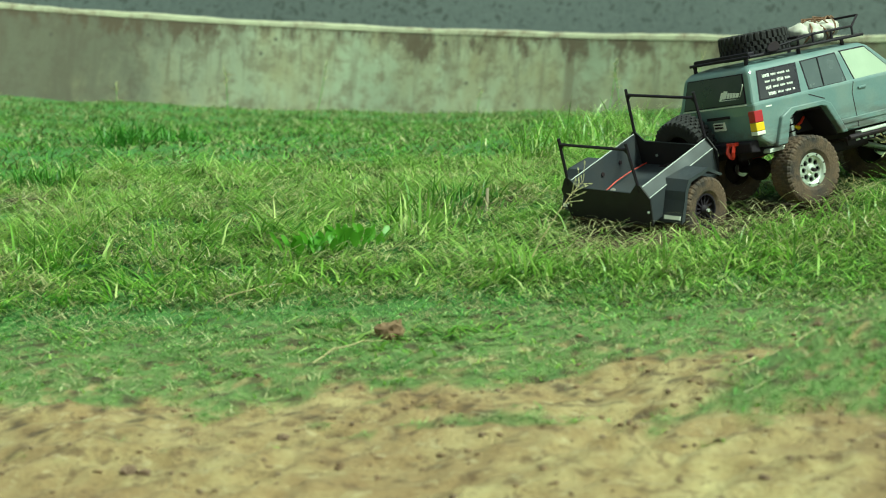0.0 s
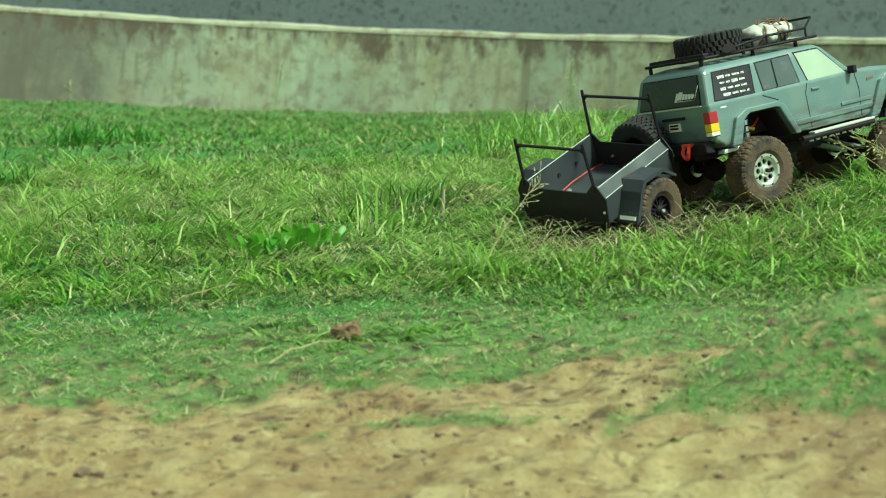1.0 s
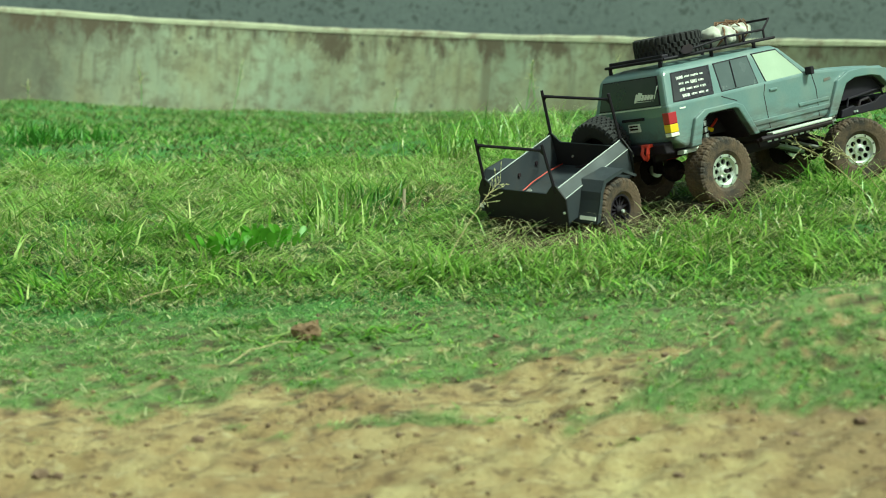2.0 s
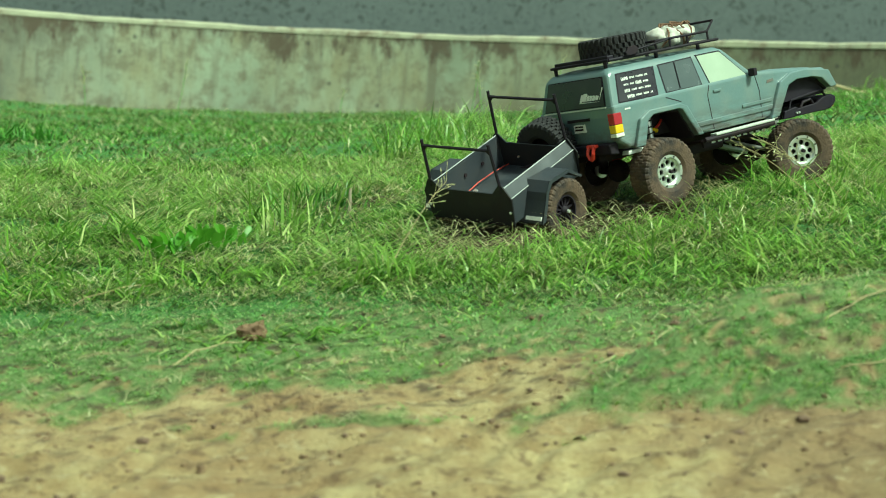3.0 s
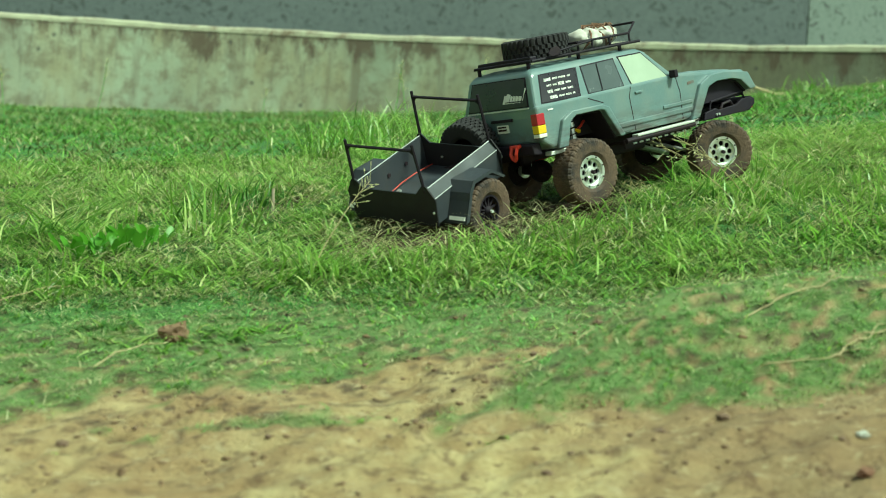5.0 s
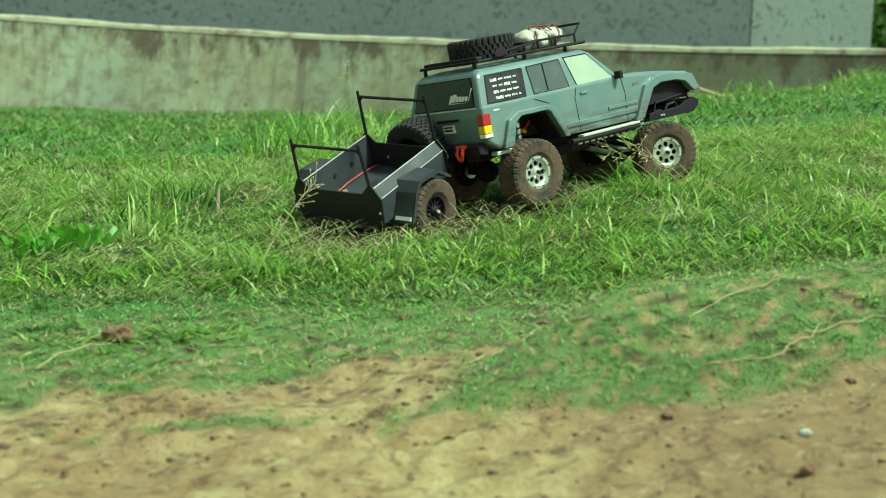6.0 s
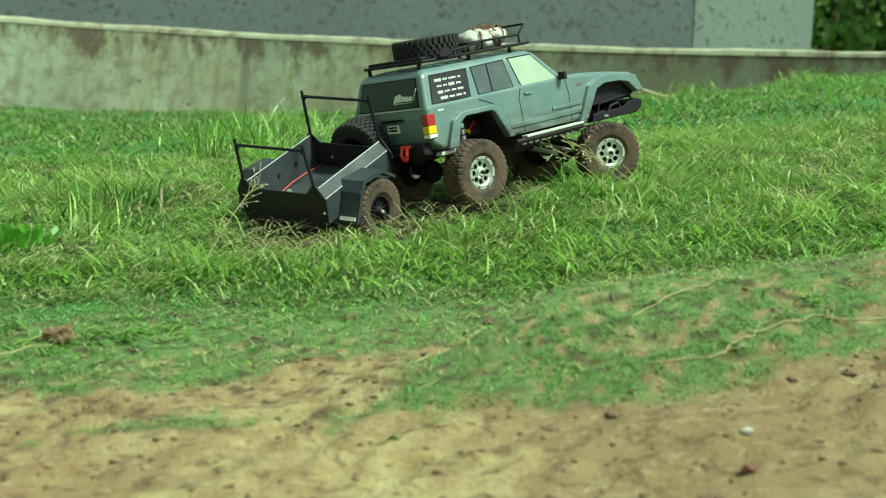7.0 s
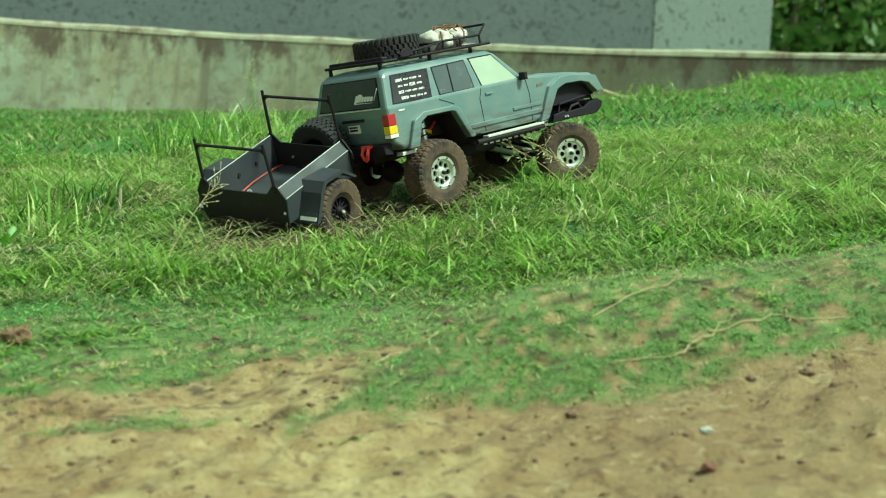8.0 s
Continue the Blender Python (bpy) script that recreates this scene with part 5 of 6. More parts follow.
def build_grass():
    # short turf on the bank
    x, y, hd, sz = clumps(32000, 1.25, 2.12, 10, 0.008)
    c = turf_cover(x, y)
    k = (RS.uniform(0, 1, len(x)) < 0.98 * c ** 0.9 * np.clip(0.9 + 0.45 * wavy(x, y, 11, 44), 0.4, 1) * (1 - 0.92 * worn_soil(x, y)) + 0.0008) & clear_of_wheels(x, y)
    x, y, hd, sz = x[k], y[k], hd[k], sz[k]
    g = np.clip(1.0 - 0.75 * mottle(x, y), 0.4, 1.9)
    ln = (0.0072 + 0.004 * smooth01(1.6, 2.0, y)) * RS.uniform(0.6, 1.6, len(x)) * g * sz
    blades("short_turf", x, y, ln, RS.uniform(0.0009, 0.0021, len(x)), RS.uniform(0.7, 1.45, len(x)), M_TURF, "short trodden green turf on the sandy bank", hd)
    x, y, hd, sz = clumps(2600, 1.35, 2.05, 9, 0.006)
    k = (RS.uniform(0, 1, len(x)) < turf_cover(x, y) * np.clip(0.3 + 0.9 * wavy(x, y * 1.4, 9, 48), 0, 1)) & clear_of_wheels(x, y)
    x, y, hd, sz = x[k], y[k], hd[k], sz[k]
    blades("turf_sprigs", x, y, 0.013 * sz * RS.uniform(0.6, 1.5, len(x)), RS.uniform(0.0016, 0.0032, len(x)), RS.uniform(0.6, 1.35, len(x)), M_TUSSOCK, "bright sprigs of broader blades in the turf", hd)
    x, y = in_view(38000, 1.35, 2.05)
    k = RS.uniform(0, 1, len(x)) < turf_cover(x, y) * np.clip(0.30 + 0.6 * wavy(x, y, 6, 47), 0.05, 1)
    x, y = x[k], y[k]
    blades("turf_straw", x, y, RS.uniform(0.008, 0.032, len(x)), RS.uniform(0.0006, 0.0013, len(x)), RS.uniform(1.05, 1.5, len(x)), M_DRY, "short dead blades in the turf", z=ground_at(x, y) + 0.005, droop=0.3)
    # a low thatch under the long grass, dark to paint the shade between blades
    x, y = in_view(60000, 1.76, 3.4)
    k = (y > 1.94 - 0.10 * smooth01(-0.1, 0.3, x) - 0.06 * smooth01(0.3, 0.55, x)) & clear_of_wheels(x, y, True) & (RS.uniform(0, 1, len(x)) > np.maximum(0.75 * trampled_and_shaded(x, y), 0.7 * thin_spots(x, y)))
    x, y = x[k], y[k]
    blades("grass_thatch", x, y, RS.uniform(0.015, 0.040, len(x)), RS.uniform(0.002, 0.004, len(x)), RS.uniform(0.6, 1.5, len(x)), M_SHADED_THATCH, "low thatch of old blades under the long grass, coloured dark for the shade between blades")
    # matted grass round the truck: low blades that lie over one another, combed to either hand
    x, y, hd, sz = clumps(10500, 1.78, 3.4, 14, 0.019)
    edge = 1.985 - 0.11 * smooth01(-0.15, 0.25, x) - 0.08 * smooth01(0.25, 0.55, x) + 0.045 * wavy(x, y, 3, 33)
    k = (RS.uniform(0, 1, len(x)) < smooth01(-0.05, 0.05, y - edge) * (1 - 0.85 * trampled_and_shaded(x, y)) * (1 - 0.8 * thin_spots(x, y))) & clear_of_wheels(x, y)
    x, y, hd, sz = x[k], y[k], hd[k], sz[k]
    n = len(x)
    lush = np.clip(0.85 + 0.55 * wavy(x, y, 2.4, 35), 0.4, 1.4) * np.clip(0.95 + 0.65 * wavy(x, y, 6.5, 36), 0.35, 1.6)
    lay = np.where(wavy(x, y, 5, 55) + RS.normal(0, 0.4, n) > 0, 0.25, math.pi - 0.25) + RS.normal(0, 0.6, n)
    hd = np.where(RS.uniform(0, 1, n) < 0.5, lay, hd)
    low = 0.55 + 0.45 * smooth01(0.0, 0.16, y - edge[k])
    blades("matted_grass", x, y, 0.043 * low * lush * sz * RS.uniform(0.6, 1.5, n), 0.0011 + 0.0030 * RS.uniform(0, 1, n) ** 1.5, 1.40 - 0.80 * RS.uniform(0, 1, n) ** 2.0, M_GRASS, "low matted green grass round the truck", hd,
           droop=0.7, z=ground_at(x, y) + 0.014 * low * RS.uniform(0, 1, n))
    # brighter tussocks that arch over it, thickest along the front of the long grass
    n, per = 430, 20
    cx, cy = in_view(n, 1.90, 3.3)
    front = RS.uniform(0, 1, n) < 0.55
    cy = np.where(front, 2.05 + 0.08 * RS.normal(0, 1, n) + 0.10 * smooth01(0.6, 1.0, cx) - 0.06 * smooth01(0.1, 0.4, cx), cy)
    grow = 0.75 + 0.35 * front
    big = np.repeat(RS.uniform(0.5, 1.25, n) * grow, per)
    x, y = (cx[:, None] + RS.normal(0, 0.011, (n, per))).ravel(), (cy[:, None] + RS.normal(0, 0.008, (n, per))).ravel()
    side = np.repeat(np.where(RS.uniform(0, 1, n) < 0.6, 0.15, math.pi) + RS.normal(0, 0.5, n), per)
    hd = side + RS.normal(0, 0.7, n * per)
    edge = 2.005 - 0.11 * smooth01(-0.15, 0.25, x) - 0.08 * smooth01(0.25, 0.55, x) + 0.045 * wavy(x, y, 3, 33)
    k = (y > edge) & clear_of_wheels(x, y) & (RS.uniform(0, 1, n * per) > np.maximum(0.95 * trampled_and_shaded(x, y), 0.85 * thin_spots(x, y)))
    x, y, hd, big = x[k], y[k], hd[k], big[k]
    blades("tussock_grass", x, y, 0.064 * big * RS.uniform(0.5, 1.3, len(x)), RS.uniform(0.0015, 0.0048, len(x)), RS.uniform(0.65, 1.35, len(x)), M_TUSSOCK, "bright tussocks of arching grass blades", hd, droop=1.0)
    # far grass up to the wall
    x, y = in_view(60000, 3.2, 7.9)
    k = y < wall_line(x) - 0.03
    x, y = x[k], y[k]
    blades("far_thatch", x, y, RS.uniform(0.025, 0.045, len(x)), RS.uniform(0.004, 0.008, len(x)), RS.uniform(0.5, 1.4, len(x)), M_SHADED_THATCH, "low thatch of old blades in the far grass, coloured dark for the shade between blades")
    x, y, hd, sz = clumps(12000, 3.2, 7.9, 14, 0.036)
    k = y < wall_line(x) - 0.03
    x, y, hd, sz = x[k], y[k], hd[k], sz[k]
    hd = np.where(RS.uniform(0, 1, len(x)) < 0.6, np.where(wavy(x, y, 2.5, 56) > 0, 0.2, math.pi - 0.2) + RS.normal(0, 0.5, len(x)), hd)
    ln = 0.042 * RS.uniform(0.5, 1.4, len(x)) * np.clip(0.9 + 0.5 * wavy(x, y, 1.2, 37), 0.4, 1.5) * sz * (1 - 0.4 * smooth01(5.0, 6.8, y))
    blades("far_grass", x, y, ln, RS.uniform(0.0020, 0.0046, len(x)), 1.45 - 0.9 * RS.uniform(0, 1, len(x)) ** 2.2, M_FAR, "green grass running up to the wall", hd)
    # dead blades lying through it
    x, y = in_view(70000, 1.6, 3.4)
    k = (RS.uniform(0, 1, len(x)) < turf_cover(x, y) * np.clip(-0.25 + 0.25 * smooth01(1.75, 2.0, y) + 1.0 * wavy(x, y * 1.3, 4.2, 38) + 0.5 * wavy(x, y * 1.3, 11, 57) + 0.30 * smooth01(1.8, 2.1, y) * smooth01(3.2, 2.6, y) + 0.45 * np.exp(-((y - 2.03) / 0.09) ** 2) * smooth01(0.0, 0.25, x) + 1.0 * trampled_and_shaded(x, y) + 0.35 * thin_spots(x, y), 0, 1)) & clear_of_wheels(x, y)
    x, y = x[k], y[k]
    blades("dry_grass", x, y, RS.uniform(0.02, 0.08, len(x)) * (0.45 + 0.55 * smooth01(1.75, 2.0, y)), RS.uniform(0.0007, 0.0018, len(x)), RS.uniform(1.0, 1.55, len(x)), M_DRY, "dry straw-coloured blades lying in the grass",
           z=ground_at(x, y) + 0.004 + 0.026 * RS.uniform(0, 1, len(x)) * smooth01(1.8, 2.1, y), droop=0.8, heading=np.where(RS.uniform(0, 1, len(x)) < 0.5, 0.2, math.pi) + RS.normal(0, 1.1, len(x)))
    x, y = in_view(11000, 3.2, 7.6)
    k = (y < wall_line(x) - 0.05) & (RS.uniform(0, 1, len(x)) < np.clip(0.2 + 0.6 * wavy(x, y, 1.5, 39), 0, 1))
    x, y = x[k], y[k]
    blades("dry_grass_far", x, y, RS.uniform(0.03, 0.07, len(x)), RS.uniform(0.0014, 0.0030, len(x)), RS.uniform(0.9, 1.5, len(x)), M_DRY, "dry blades in the far grass",
           z=ground_at(x, y) + RS.uniform(0.0, 0.03, len(x)), droop=0.4)
    # thinner cover on either hand, out of the way
    x, y = RS.uniform(-4.5, 6.0, 52000), RS.uniform(1.7, 7.8, 52000)
    az = np.degrees(np.arctan2(x, y))
    k = ((az < -20) | (az > 33)) & (y < wall_line(x) - 0.05)
    x, y = x[k], y[k]
    blades("side_grass", x, y, RS.uniform(0.04, 0.10, len(x)), RS.uniform(0.006, 0.014, len(x)), RS.uniform(0.2, 1.3, len(x)), M_GRASS, "green grass on either hand")
    # crumbs and bits of straw strewn on the sand
    x, y = in_view(1500, 1.15, 1.9)
    k = RS.uniform(0, 1, len(x)) < (1.05 - turf_cover(x, y)) * np.clip(0.5 + 0.7 * wavy(x, y, 5, 42), 0.05, 1)
    x, y = x[k], y[k]
    n = len(x)
    r = 0.0010 + 0.0034 * RS.uniform(0, 1, n) ** 5
    base = np.array([[1, 0, 0], [-1, 0, 0], [0, 1, 0], [0, -1, 0], [0, 0, 1], [0, 0, -1]], float)
    v = base[None] * (r[:, None, None] * RS.uniform(0.5, 1.3, (n, 6, 1))) * np.array([1.2, 1.0, 0.7])
    v += np.column_stack([x, y, ground_at(x, y) + r * 0.3])[:, None, :]
    tri = np.array([0, 2, 4, 2, 1, 4, 1, 3, 4, 3, 0, 4, 2, 0, 5, 1, 2, 5, 3, 1, 5, 0, 3, 5])
    ob = sheet("soil_crumbs", v.reshape(-1, 3), (np.arange(n)[:, None] * 6 + tri[None]).ravel(), np.full(n * 8, 3), M_SOIL)
    tagged(ob, "small dark soil crumbs strewn over the sand", "soil crumbs", kind="stuff")


build_grass()


def build_flat_tuft(x0, y0, sx, sy, n, ln):
    x, y = x0 + RS.normal(0, sx, n), y0 + RS.normal(0, sy, n)
    blades("grass_tuft", x, y, ln * RS.uniform(0.5, 1.3, n), RS.uniform(0.002, 0.0042, n), RS.uniform(0.95, 1.4, n), M_TUSSOCK,
           "broad-bladed green grass lying flat on the turf", RS.normal(0.1, 0.5, n) + math.pi * (RS.uniform(0, 1, n) < 0.35), droop=0.8)


for tuft in [(0.03, 1.77, 0.045, 0.014, 70, 0.055), (-0.45, 1.84, 0.035, 0.016, 60, 0.045), (-0.10, 1.80, 0.03, 0.01, 20, 0.04), (0.24, 1.79, 0.05, 0.012, 24, 0.05), (0.273, 1.383, 0.007, 0.005, 26, 0.014)]:
    build_flat_tuft(*tuft)


def build_soil_flecks():
    bm = bmesh.new()
    bmesh.ops.create_icosphere(bm, subdivisions=1, radius=1)
    base = np.array([v.co[:] for v in bm.verts])
    tri = np.array([[v.index for v in f.verts] for f in bm.faces]).ravel()
    bm.free()
    x, y = in_view(6500, 1.12, 1.80)
    k = RS.uniform(0, 1, len(x)) < (1.0 - 0.9 * turf_cover(x, y) + 0.8 * worn_soil(x, y)) * np.clip(0.25 + 0.75 * wavy(x, y * 1.6, 7, 46), 0.02, 1)
    x, y = x[k], y[k]
    n = len(x)
    r = 0.0007 + 0.0030 * RS.uniform(0, 1, n) ** 3.5
    v = base[None] * (1 + RS.normal(0, 0.16, (n, len(base), 1))) * r[:, None, None] * np.stack([RS.uniform(0.9, 1.9, n), RS.uniform(0.8, 1.2, n), RS.uniform(0.35, 0.7, n)], 1)[:, None, :]
    v = v + np.column_stack([x, y, ground_at(x, y) + r * 0.12])[:, None, :]
    ob = sheet("soil_flecks", v.reshape(-1, 3), (np.arange(n)[:, None] * len(base) + tri[None]).ravel(), np.full(n * (len(tri) // 3), 3), M_LUMP)
    tagged(ob, "brown soil flecks on the bare sandy bank", "soil", kind="stuff")


build_soil_flecks()


def build_shrub(x, y, r, seed):
    rs = np.random.RandomState(seed)
    z = float(land(x, y))
    sh = new("shrub")
    sh.location = (x, y, z)
    tagged(sh, "dense dark green shrub beyond the wall", "shrub", group="shrubs beyond the wall")
    for k in range(6):
        a = rs.uniform(0, 6.28)
        bm = rod(bmesh.new(), (0, 0, -0.05), (math.cos(a) * r * 0.5, math.sin(a) * r * 0.5, r * rs.uniform(0.8, 1.6)), 0.04 * r + 0.01, 6, 0.012)
        part("stem", bm, M_WOOD, sh, "thin brown stem")
    n = 6500
    d = rs.normal(0, 1, (n, 3))
    d /= np.linalg.norm(d, axis=1)[:, None]
    lump = 1 + 0.25 * np.sin(d[:, 0] * 5 + seed) * np.cos(d[:, 1] * 6) + 0.15 * np.sin(d[:, 2] * 11)
    p = d * (r * rs.uniform(0.45, 1.0, n) ** 0.4 * lump)[:, None] * np.array([1, 1, 1.15]) + np.array([0, 0, r * 1.05])
    s = rs.uniform(0.035, 0.085, n) * (0.5 + 0.4 * r)
    u = rs.normal(0, 1, (n, 3)); u /= np.linalg.norm(u, axis=1)[:, None]
    w = np.cross(u, d + 0.01); w /= np.linalg.norm(w, axis=1)[:, None]
    v = np.stack([p - u * s[:, None], p + w * s[:, None] * 0.45, p + u * s[:, None], p - w * s[:, None] * 0.45], 1).reshape(-1, 3)
    cr = sheet("crown", v, np.arange(n * 4), np.full(n, 4), M_SHRUB)
    cr.parent = sh


for i, (x, y, r) in enumerate([(5.6, 11.2, 1.1), (6.7, 11.6, 1.3), (7.9, 11.2, 1.2), (6.2, 13.4, 1.7), (8.0, 13.2, 1.8), (9.6, 12.4, 1.6), (5.2, 12.8, 1.5)]):
    build_shrub(x, y, r, 50 + i)


# ---- small things on the ground ----
def build_lump(name, x, y, r, seed, mat, label, cat, group="", flat=0.7):
    """A crumbly lump: a ball broken up by noise at three scales."""
    bm = bmesh.new()
    bmesh.ops.create_icosphere(bm, subdivisions=3, radius=r)
    off = Vector((seed * 3.7, seed * 1.3, seed * 2.1))
    for v in bm.verts:
        c = v.co / r
        k = 1 + 0.38 * noise.noise(c * 1.3 + off) + 0.34 * noise.noise(c * 3.1 + off) + 0.26 * noise.noise(c * 6.5 + off)
        v.co = Vector((c.x * k * r, c.y * k * r, c.z * k * r * flat))
    ob = part(name, bm, mat)
    ob.location = (x, y, float(ground_at(np.array(x), np.array(y))) + r * flat * 0.35)
    return tagged(ob, label, cat, group)


build_lump("soil_clod", -0.058, 1.784, 0.017, 1, M_LUMP, "crumbly dark brown soil clod on the turf", "clod", flat=0.8)
for i, (x, y, r) in enumerate([(-0.291, 1.410, 0.009), (-0.149, 1.465, 0.006), (0.496, 1.378, 0.006), (0.428, 1.363, 0.005), (-0.275, 1.405, 0.006), (0.70, 1.40, 0.006), (0.76, 1.39, 0.007), (0.20, 1.47, 0.004), (0.86, 1.36, 0.007), (0.30, 1.29, 0.005)]):
    build_lump("soil_crumb", x, y, r, 20 + i, M_SOIL, "dark crumb of soil on the sand", "soil crumb", "crumbs on the sand", 0.6)
for i in range(12):
    t = i / 11
    build_lump("soil_clod", 0.325 + 0.17 * t + 0.006 * math.sin(i * 2.3), 1.568 + 0.165 * t + 0.008 * math.cos(i * 3.1), 0.0022 + 0.0013 * ((i * 7) % 3), 120 + i, M_SOIL, "small dark soil clod along a rut in the turf", "clod", "clods along the rut", 0.6)
build_lump("soil_clod", 0.571, 1.212, 0.008, 61, M_RUST, "reddish brown clod of clay on the sand", "clod", flat=0.6)
build_lump("soil_clod", 0.775, 1.353, 0.008, 62, M_SOIL, "dark clod of soil on the sand", "clod", flat=0.5)
build_lump("pebble", 0.602, 1.290, 0.006, 60, M_STONE, "pale pebble lying on the sand", "pebble", flat=0.6)


def curve_thing(name, pts, r0, r1, mat, label, cat, group=""):
    return tagged(part(name, tube(bmesh.new(), pts, r0, 6, r1), mat), label, cat, group)


def over_ground(a, b, n, lift, wob, seed):
    rs = np.random.RandomState(seed)
    out = []
    d = Vector((b[0] - a[0], b[1] - a[1], 0))
    side = Vector((-d.y, d.x, 0)).normalized()
    off = 0.0
    for k in range(n + 1):
        t = k / n
        off += rs.normal(0, wob)
        p = Vector((a[0], a[1], 0)) + d * t + side * off
        p.z = float(ground_at(np.array(p.x), np.array(p.y))) + lift * (0.6 + 0.8 * math.sin(math.pi * t))
        out.append(p)
    return out


z = float(ground_at(np.array(0.074), np.array(2.546)))
curve_thing("upright_stick", [(0.074, 2.546, z - 0.01), (0.0745, 2.546, z + 0.02), (0.073, 2.545, z + 0.045)], 0.0032, 0.0026, M_WOOD, "short dry stick standing in the grass", "stick")
for i, (a, b) in enumerate([((0.571, 1.528), (0.735, 1.612)), ((0.563, 1.468), (0.691, 1.490)), ((0.646, 1.466), (0.740, 1.492)), ((0.689, 1.488), (0.880, 1.492)), ((0.330, 1.574), (0.510, 1.755))]):
    curve_thing("dry_runner", over_ground(a, b, 14, 0.0030, 0.0028, 80 + i), 0.0009, 0.0004, M_STRAW, "dry straw-coloured runner creeping over the turf", "runner", "dry runners on the bank")
for i, (a, b) in enumerate([((-0.140, 1.660), (-0.060, 1.760)), ((-0.30, 1.95), (-0.20, 2.03)), ((0.66, 2.05), (0.60, 2.13))]):
    curve_thing("straw", over_ground(a, b, 8, 0.012, 0.002, 90 + i), 0.0009, 0.0005, M_STRAW, "single pale straw bent over the turf", "straw", "loose straws")
curve_thing("long_straw", [(2.05, 5.58, 0.975), (2.15, 5.60, 0.957), (2.30, 5.60, 0.965), (2.46, 5.61, 0.975), (2.62, 5.63, 0.99)], 0.006, 0.004, M_STRAW, "long pale straw lying in the far grass", "straw")


def build_weed(x, y, seed, n, size):
    rs = np.random.RandomState(seed)
    w = new("weed")
    w.location = (x, y, float(ground_at(np.array(x), np.array(y))))
    tagged(w, "broad-leaved bright green weed in the grass", "weed", group="broad-leaved weeds")
    for k in range(n):
        a = 2.4 * k + rs.uniform(-0.6, 0.6)
        el = rs.uniform(0.0, 0.75)
        ln = size * rs.uniform(0.5, 1.25)
        bm = bmesh.new()
        rows = []
        for i in range(6):
            t = i / 5
            wd = ln * 0.46 * math.sin(math.pi * min(1, 0.12 + 0.88 * t)) ** 0.7
            rr = 0.012 + ln * t * math.cos(el) + 0.0
            zz = ln * t * math.sin(el) + 0.02 * t - 0.35 * ln * t * t
            rows.append([bm.verts.new((rr, wd * s, zz + abs(s) * wd * 0.35)) for s in (-1, 0, 1)])
        for p, q in zip(rows, rows[1:]):
            for j in (0, 1):
                bm.faces.new((p[j], p[j + 1], q[j + 1], q[j]))
        lf = part("leaf", bm, M_WEED, w, "", smooth=True)
        lf.matrix_basis = pose(rs.normal(0, 0.008), rs.normal(0, 0.008), 0.016 + 0.0016 * k, rs.uniform(-25, 25), 0, math.degrees(a))


for i, (x, y) in enumerate([(-0.112, 2.225), (-0.140, 2.190), (-0.170, 2.180), (-0.200, 2.165), (-0.222, 2.185), (-0.155, 2.215)]):
    build_weed(x, y, 5 + i, 13, 0.012 + 0.0022 * ((i * 5) % 4))


def build_tuft(name, x, y, n, ln, wd, seed, mat, label, spread=0.03, flat=0.0):
    rs = np.random.RandomState(seed)
    px, py = x + rs.normal(0, spread, n), y + rs.normal(0, spread, n)
    ob = blades(name, px, py, ln * rs.uniform(0.5, 1.3, n), wd * rs.uniform(0.7, 1.3, n), rs.uniform(0.05, 0.95, n) * (1 - flat) + flat * rs.uniform(0.9, 1.4, n), mat, label)
    return tagged(ob, label, "grass tuft", kind="stuff")


TUFTS = [(-0.60, 2.25, 60, 0.075, 0.0035), (-0.42, 2.22, 60, 0.07, 0.0035), (-0.02, 2.36, 70, 0.085, 0.004), (-0.06, 2.42, 50, 0.09, 0.004),
         (0.30, 2.00, 60, 0.06, 0.0035), (0.12, 2.02, 60, 0.06, 0.0035), (0.46, 2.02, 60, 0.06, 0.0035), (0.62, 2.06, 70, 0.065, 0.0035), (0.80, 2.14, 60, 0.06, 0.0035), (0.95, 2.10, 60, 0.07, 0.0035),
         (0.20, 3.30, 130, 0.11, 0.0034), (0.30, 3.55, 130, 0.12, 0.0036), (0.45, 3.9, 130, 0.12, 0.004), (2.5, 6.1, 80, 0.09, 0.006), (2.9, 5.8, 80, 0.08, 0.006), (-0.10, 1.78, 34, 0.055, 0.005), (-0.02, 1.74, 26, 0.05, 0.005),
         (0.60, 2.16, 40, 0.055, 0.003), (0.66, 2.18, 40, 0.05, 0.003), (0.86, 2.29, 50, 0.06, 0.003), (0.94, 2.34, 50, 0.055, 0.003), (0.52, 2.12, 40, 0.05, 0.003), (0.38, 1.99, 50, 0.055, 0.003), (0.24, 1.98, 50, 0.05, 0.003), (0.78, 2.22, 60, 0.05, 0.003), (1.05, 2.35, 70, 0.06, 0.003), (0.40, 2.06, 50, 0.055, 0.003), (-0.30, 2.02, 60, 0.06, 0.003)]
# dense clumps whose own shade is put into the blade colour
for i, (x, y, n, ln, wd, sp) in enumerate([(-0.86, 3.06, 300, 0.066, 0.0040, 0.040), (-0.92, 4.25, 360, 0.080, 0.0050, 0.060), (-0.78, 4.20, 160, 0.060, 0.005, 0.045), (0.02, 2.62, 160, 0.055, 0.0035, 0.035)]):
    build_tuft("shaded_grass_tuft", x, y, n, ln, wd, 400 + i, M_SHADEGRASS, "dense green grass tuft, coloured dark for the shade within it", sp)
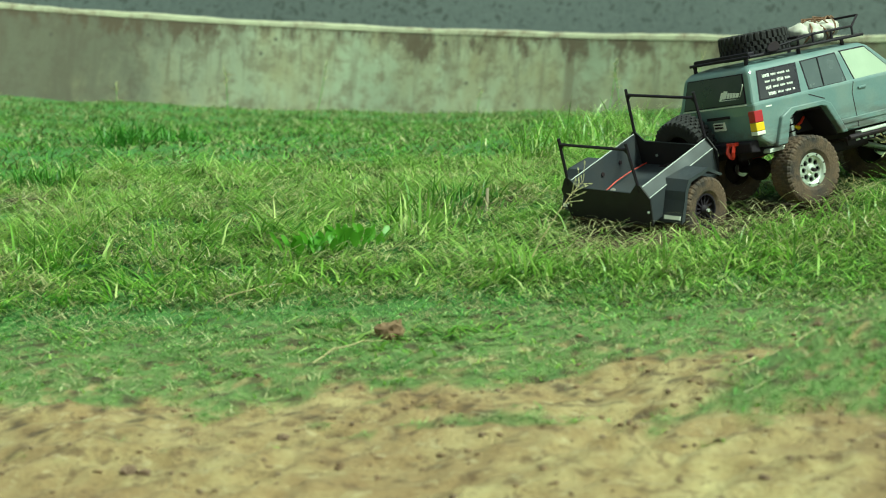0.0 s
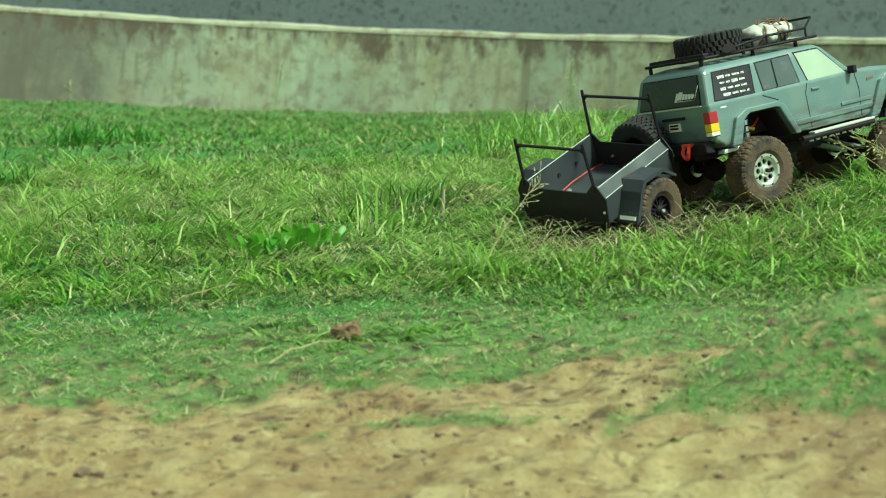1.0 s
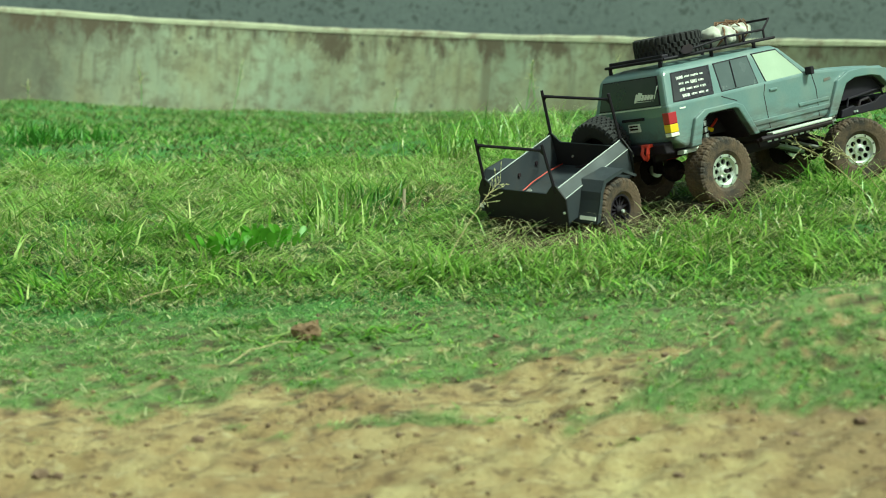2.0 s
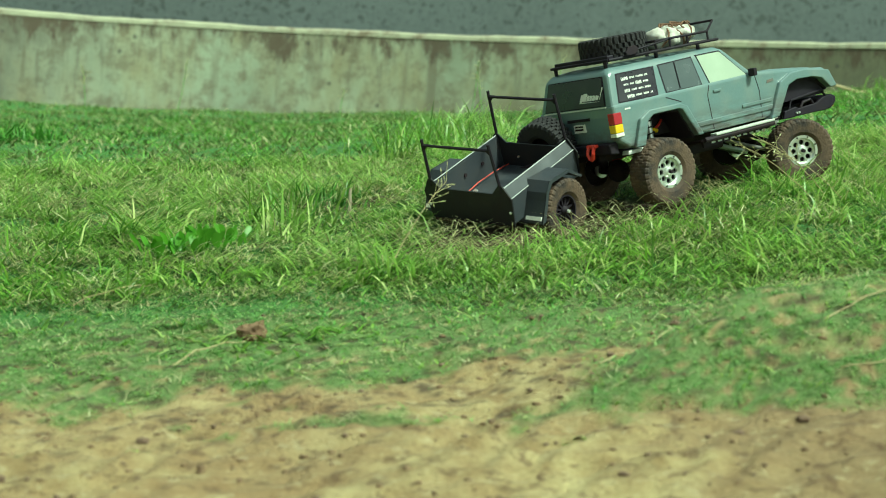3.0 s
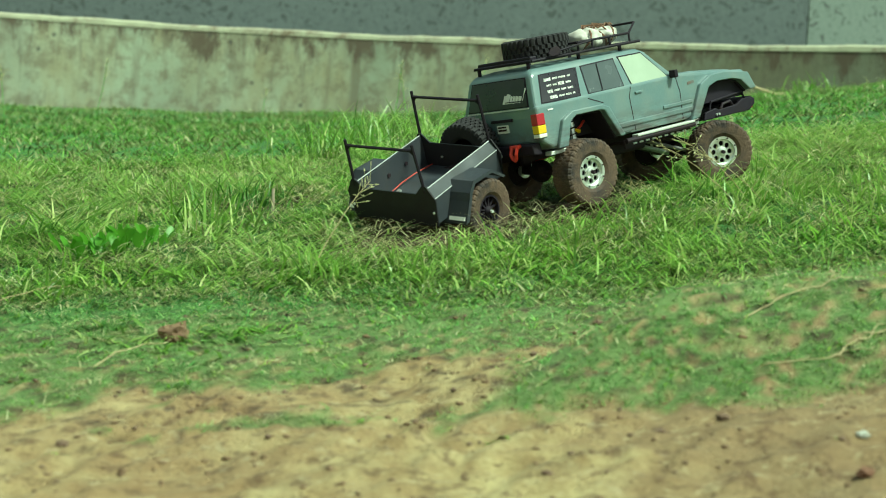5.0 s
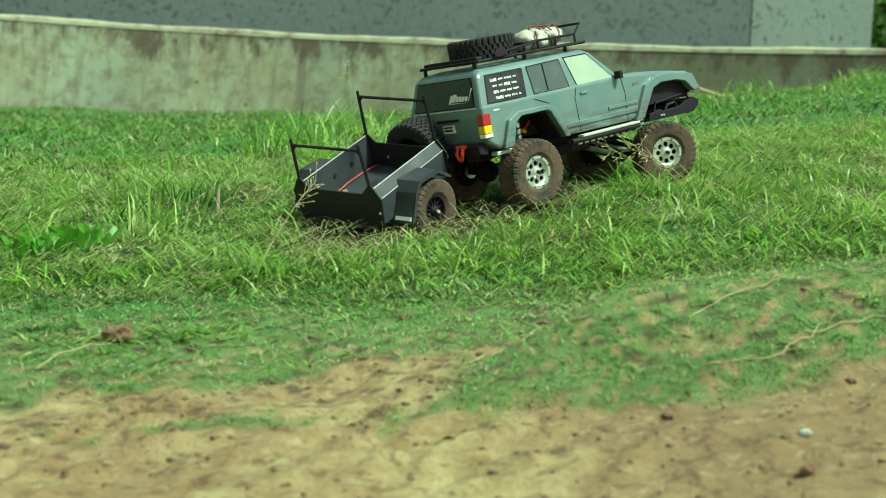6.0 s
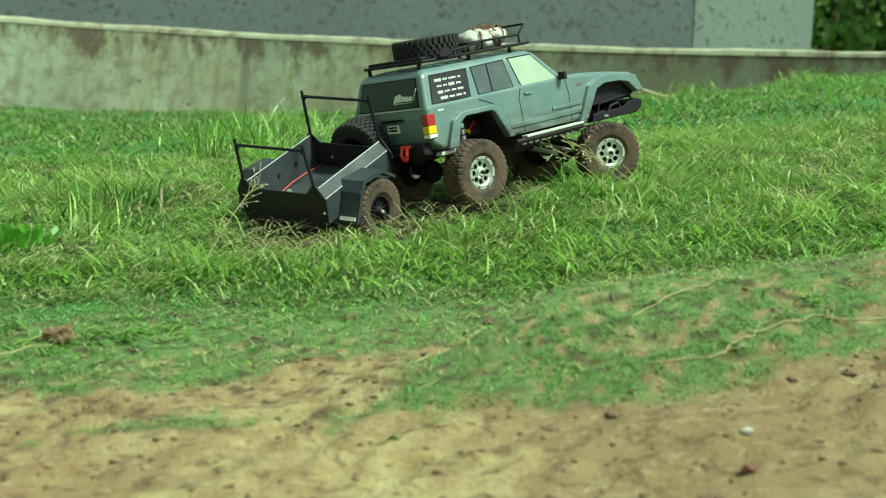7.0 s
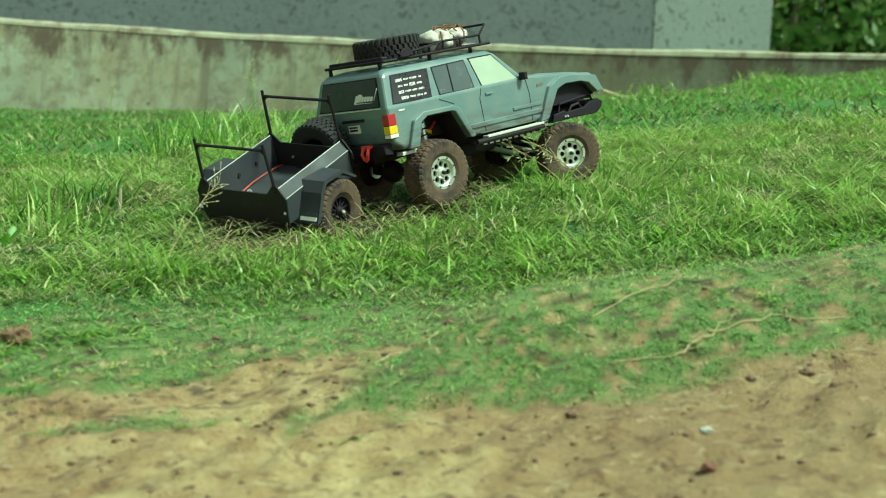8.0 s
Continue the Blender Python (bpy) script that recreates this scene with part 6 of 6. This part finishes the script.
for i, (x, y, n, ln, wd) in enumerate(TUFTS):
    build_tuft("grass_tuft", x, y, n, ln, wd, 200 + i, M_GRASS, "taller bright green grass tuft", 0.018 + 0.010 * y, 1.0 if y < 1.8 else 0.0)


def build_seed_stem(x, y, tip, seed):
    """A thin stem with a loose seed head at its tip."""
    rs = np.random.RandomState(seed)
    base = Vector((x, y, float(ground_at(np.array(x), np.array(y)))))
    tip = Vector(tip)
    mid = base.lerp(tip, 0.55) + Vector((0, 0, 0.012))
    pts = [base, base.lerp(mid, 0.5) + Vector((0, 0, 0.004)), mid, mid.lerp(tip, 0.5) + Vector((0, 0, 0.003)), tip]
    st = new("seed_stem")
    tagged(st, "thin grass stem with a loose seed head", "grass stem", group="seed stems")
    bm = bmesh.new()
    tube(bm, pts, 0.0008, 5, 0.0005)
    part("stalk", bm, M_STRAW, st)
    bm = bmesh.new()
    d = (tip - mid).normalized()
    for k in range(16):
        a = mid.lerp(tip, 0.35 + 0.65 * k / 15)
        e = a + d * 0.010 + Vector(rs.normal(0, 0.008, 3))
        rod(bm, a, e, 0.0004, 4)
        rod(bm, e, e + (e - a).normalized() * 0.005, 0.0012, 5, 0.0004)
    tagged(part("seed_head", bm, M_DRY, st, "feathery dry seed head"), kind="stuff")


build_seed_stem(0.115, 2.02, (0.195, 2.06, 0.372), 1)
build_seed_stem(0.80, 2.20, (0.655, 2.18, 0.462), 3)
build_seed_stem(0.82, 2.22, (0.690, 2.17, 0.470), 4)
build_seed_stem(0.84, 2.20, (0.720, 2.19, 0.455), 5)


def build_tall_stem(x, y, h, seed):
    """A thin upright stem with a few blades and a small head."""
    rs = np.random.RandomState(seed)
    g = Vector((x, y, float(ground_at(np.array(x), np.array(y))) - 0.01))
    lean = Vector((rs.normal(0, 0.12), rs.normal(0, 0.05), 1)) * h
    pts = [g + lean * t + Vector((0.03 * h * math.sin(3 * t + seed), 0, 0)) for t in (0, 0.25, 0.5, 0.75, 1.0)]
    st = new("tall_stem")
    tagged(st, "thin tall grass stem standing before the wall", "grass stem", group="tall stems before the wall")
    part("stalk", tube(bmesh.new(), pts, 0.0022, 5, 0.0012), M_TURF, st)
    bm = bmesh.new()
    for k in range(10):
        a = pts[3].lerp(pts[4], k / 9)
        rod(bm, a, a + Vector(rs.normal(0, 0.010, 3)) + Vector((0, 0, 0.012)), 0.0016, 4, 0.0006)
    tagged(part("seed_head", bm, M_DRY, st), kind="stuff")


for i, (x, y, h) in enumerate([(-0.84, 5.6, 0.22), (-0.55, 5.9, 0.26), (0.52, 4.9, 0.24), (0.60, 5.1, 0.20), (0.10, 5.8, 0.16), (0.95, 5.6, 0.24), (1.10, 5.4, 0.20), (-1.3, 5.7, 0.18)]):
    build_tall_stem(x, y, h, 300 + i)
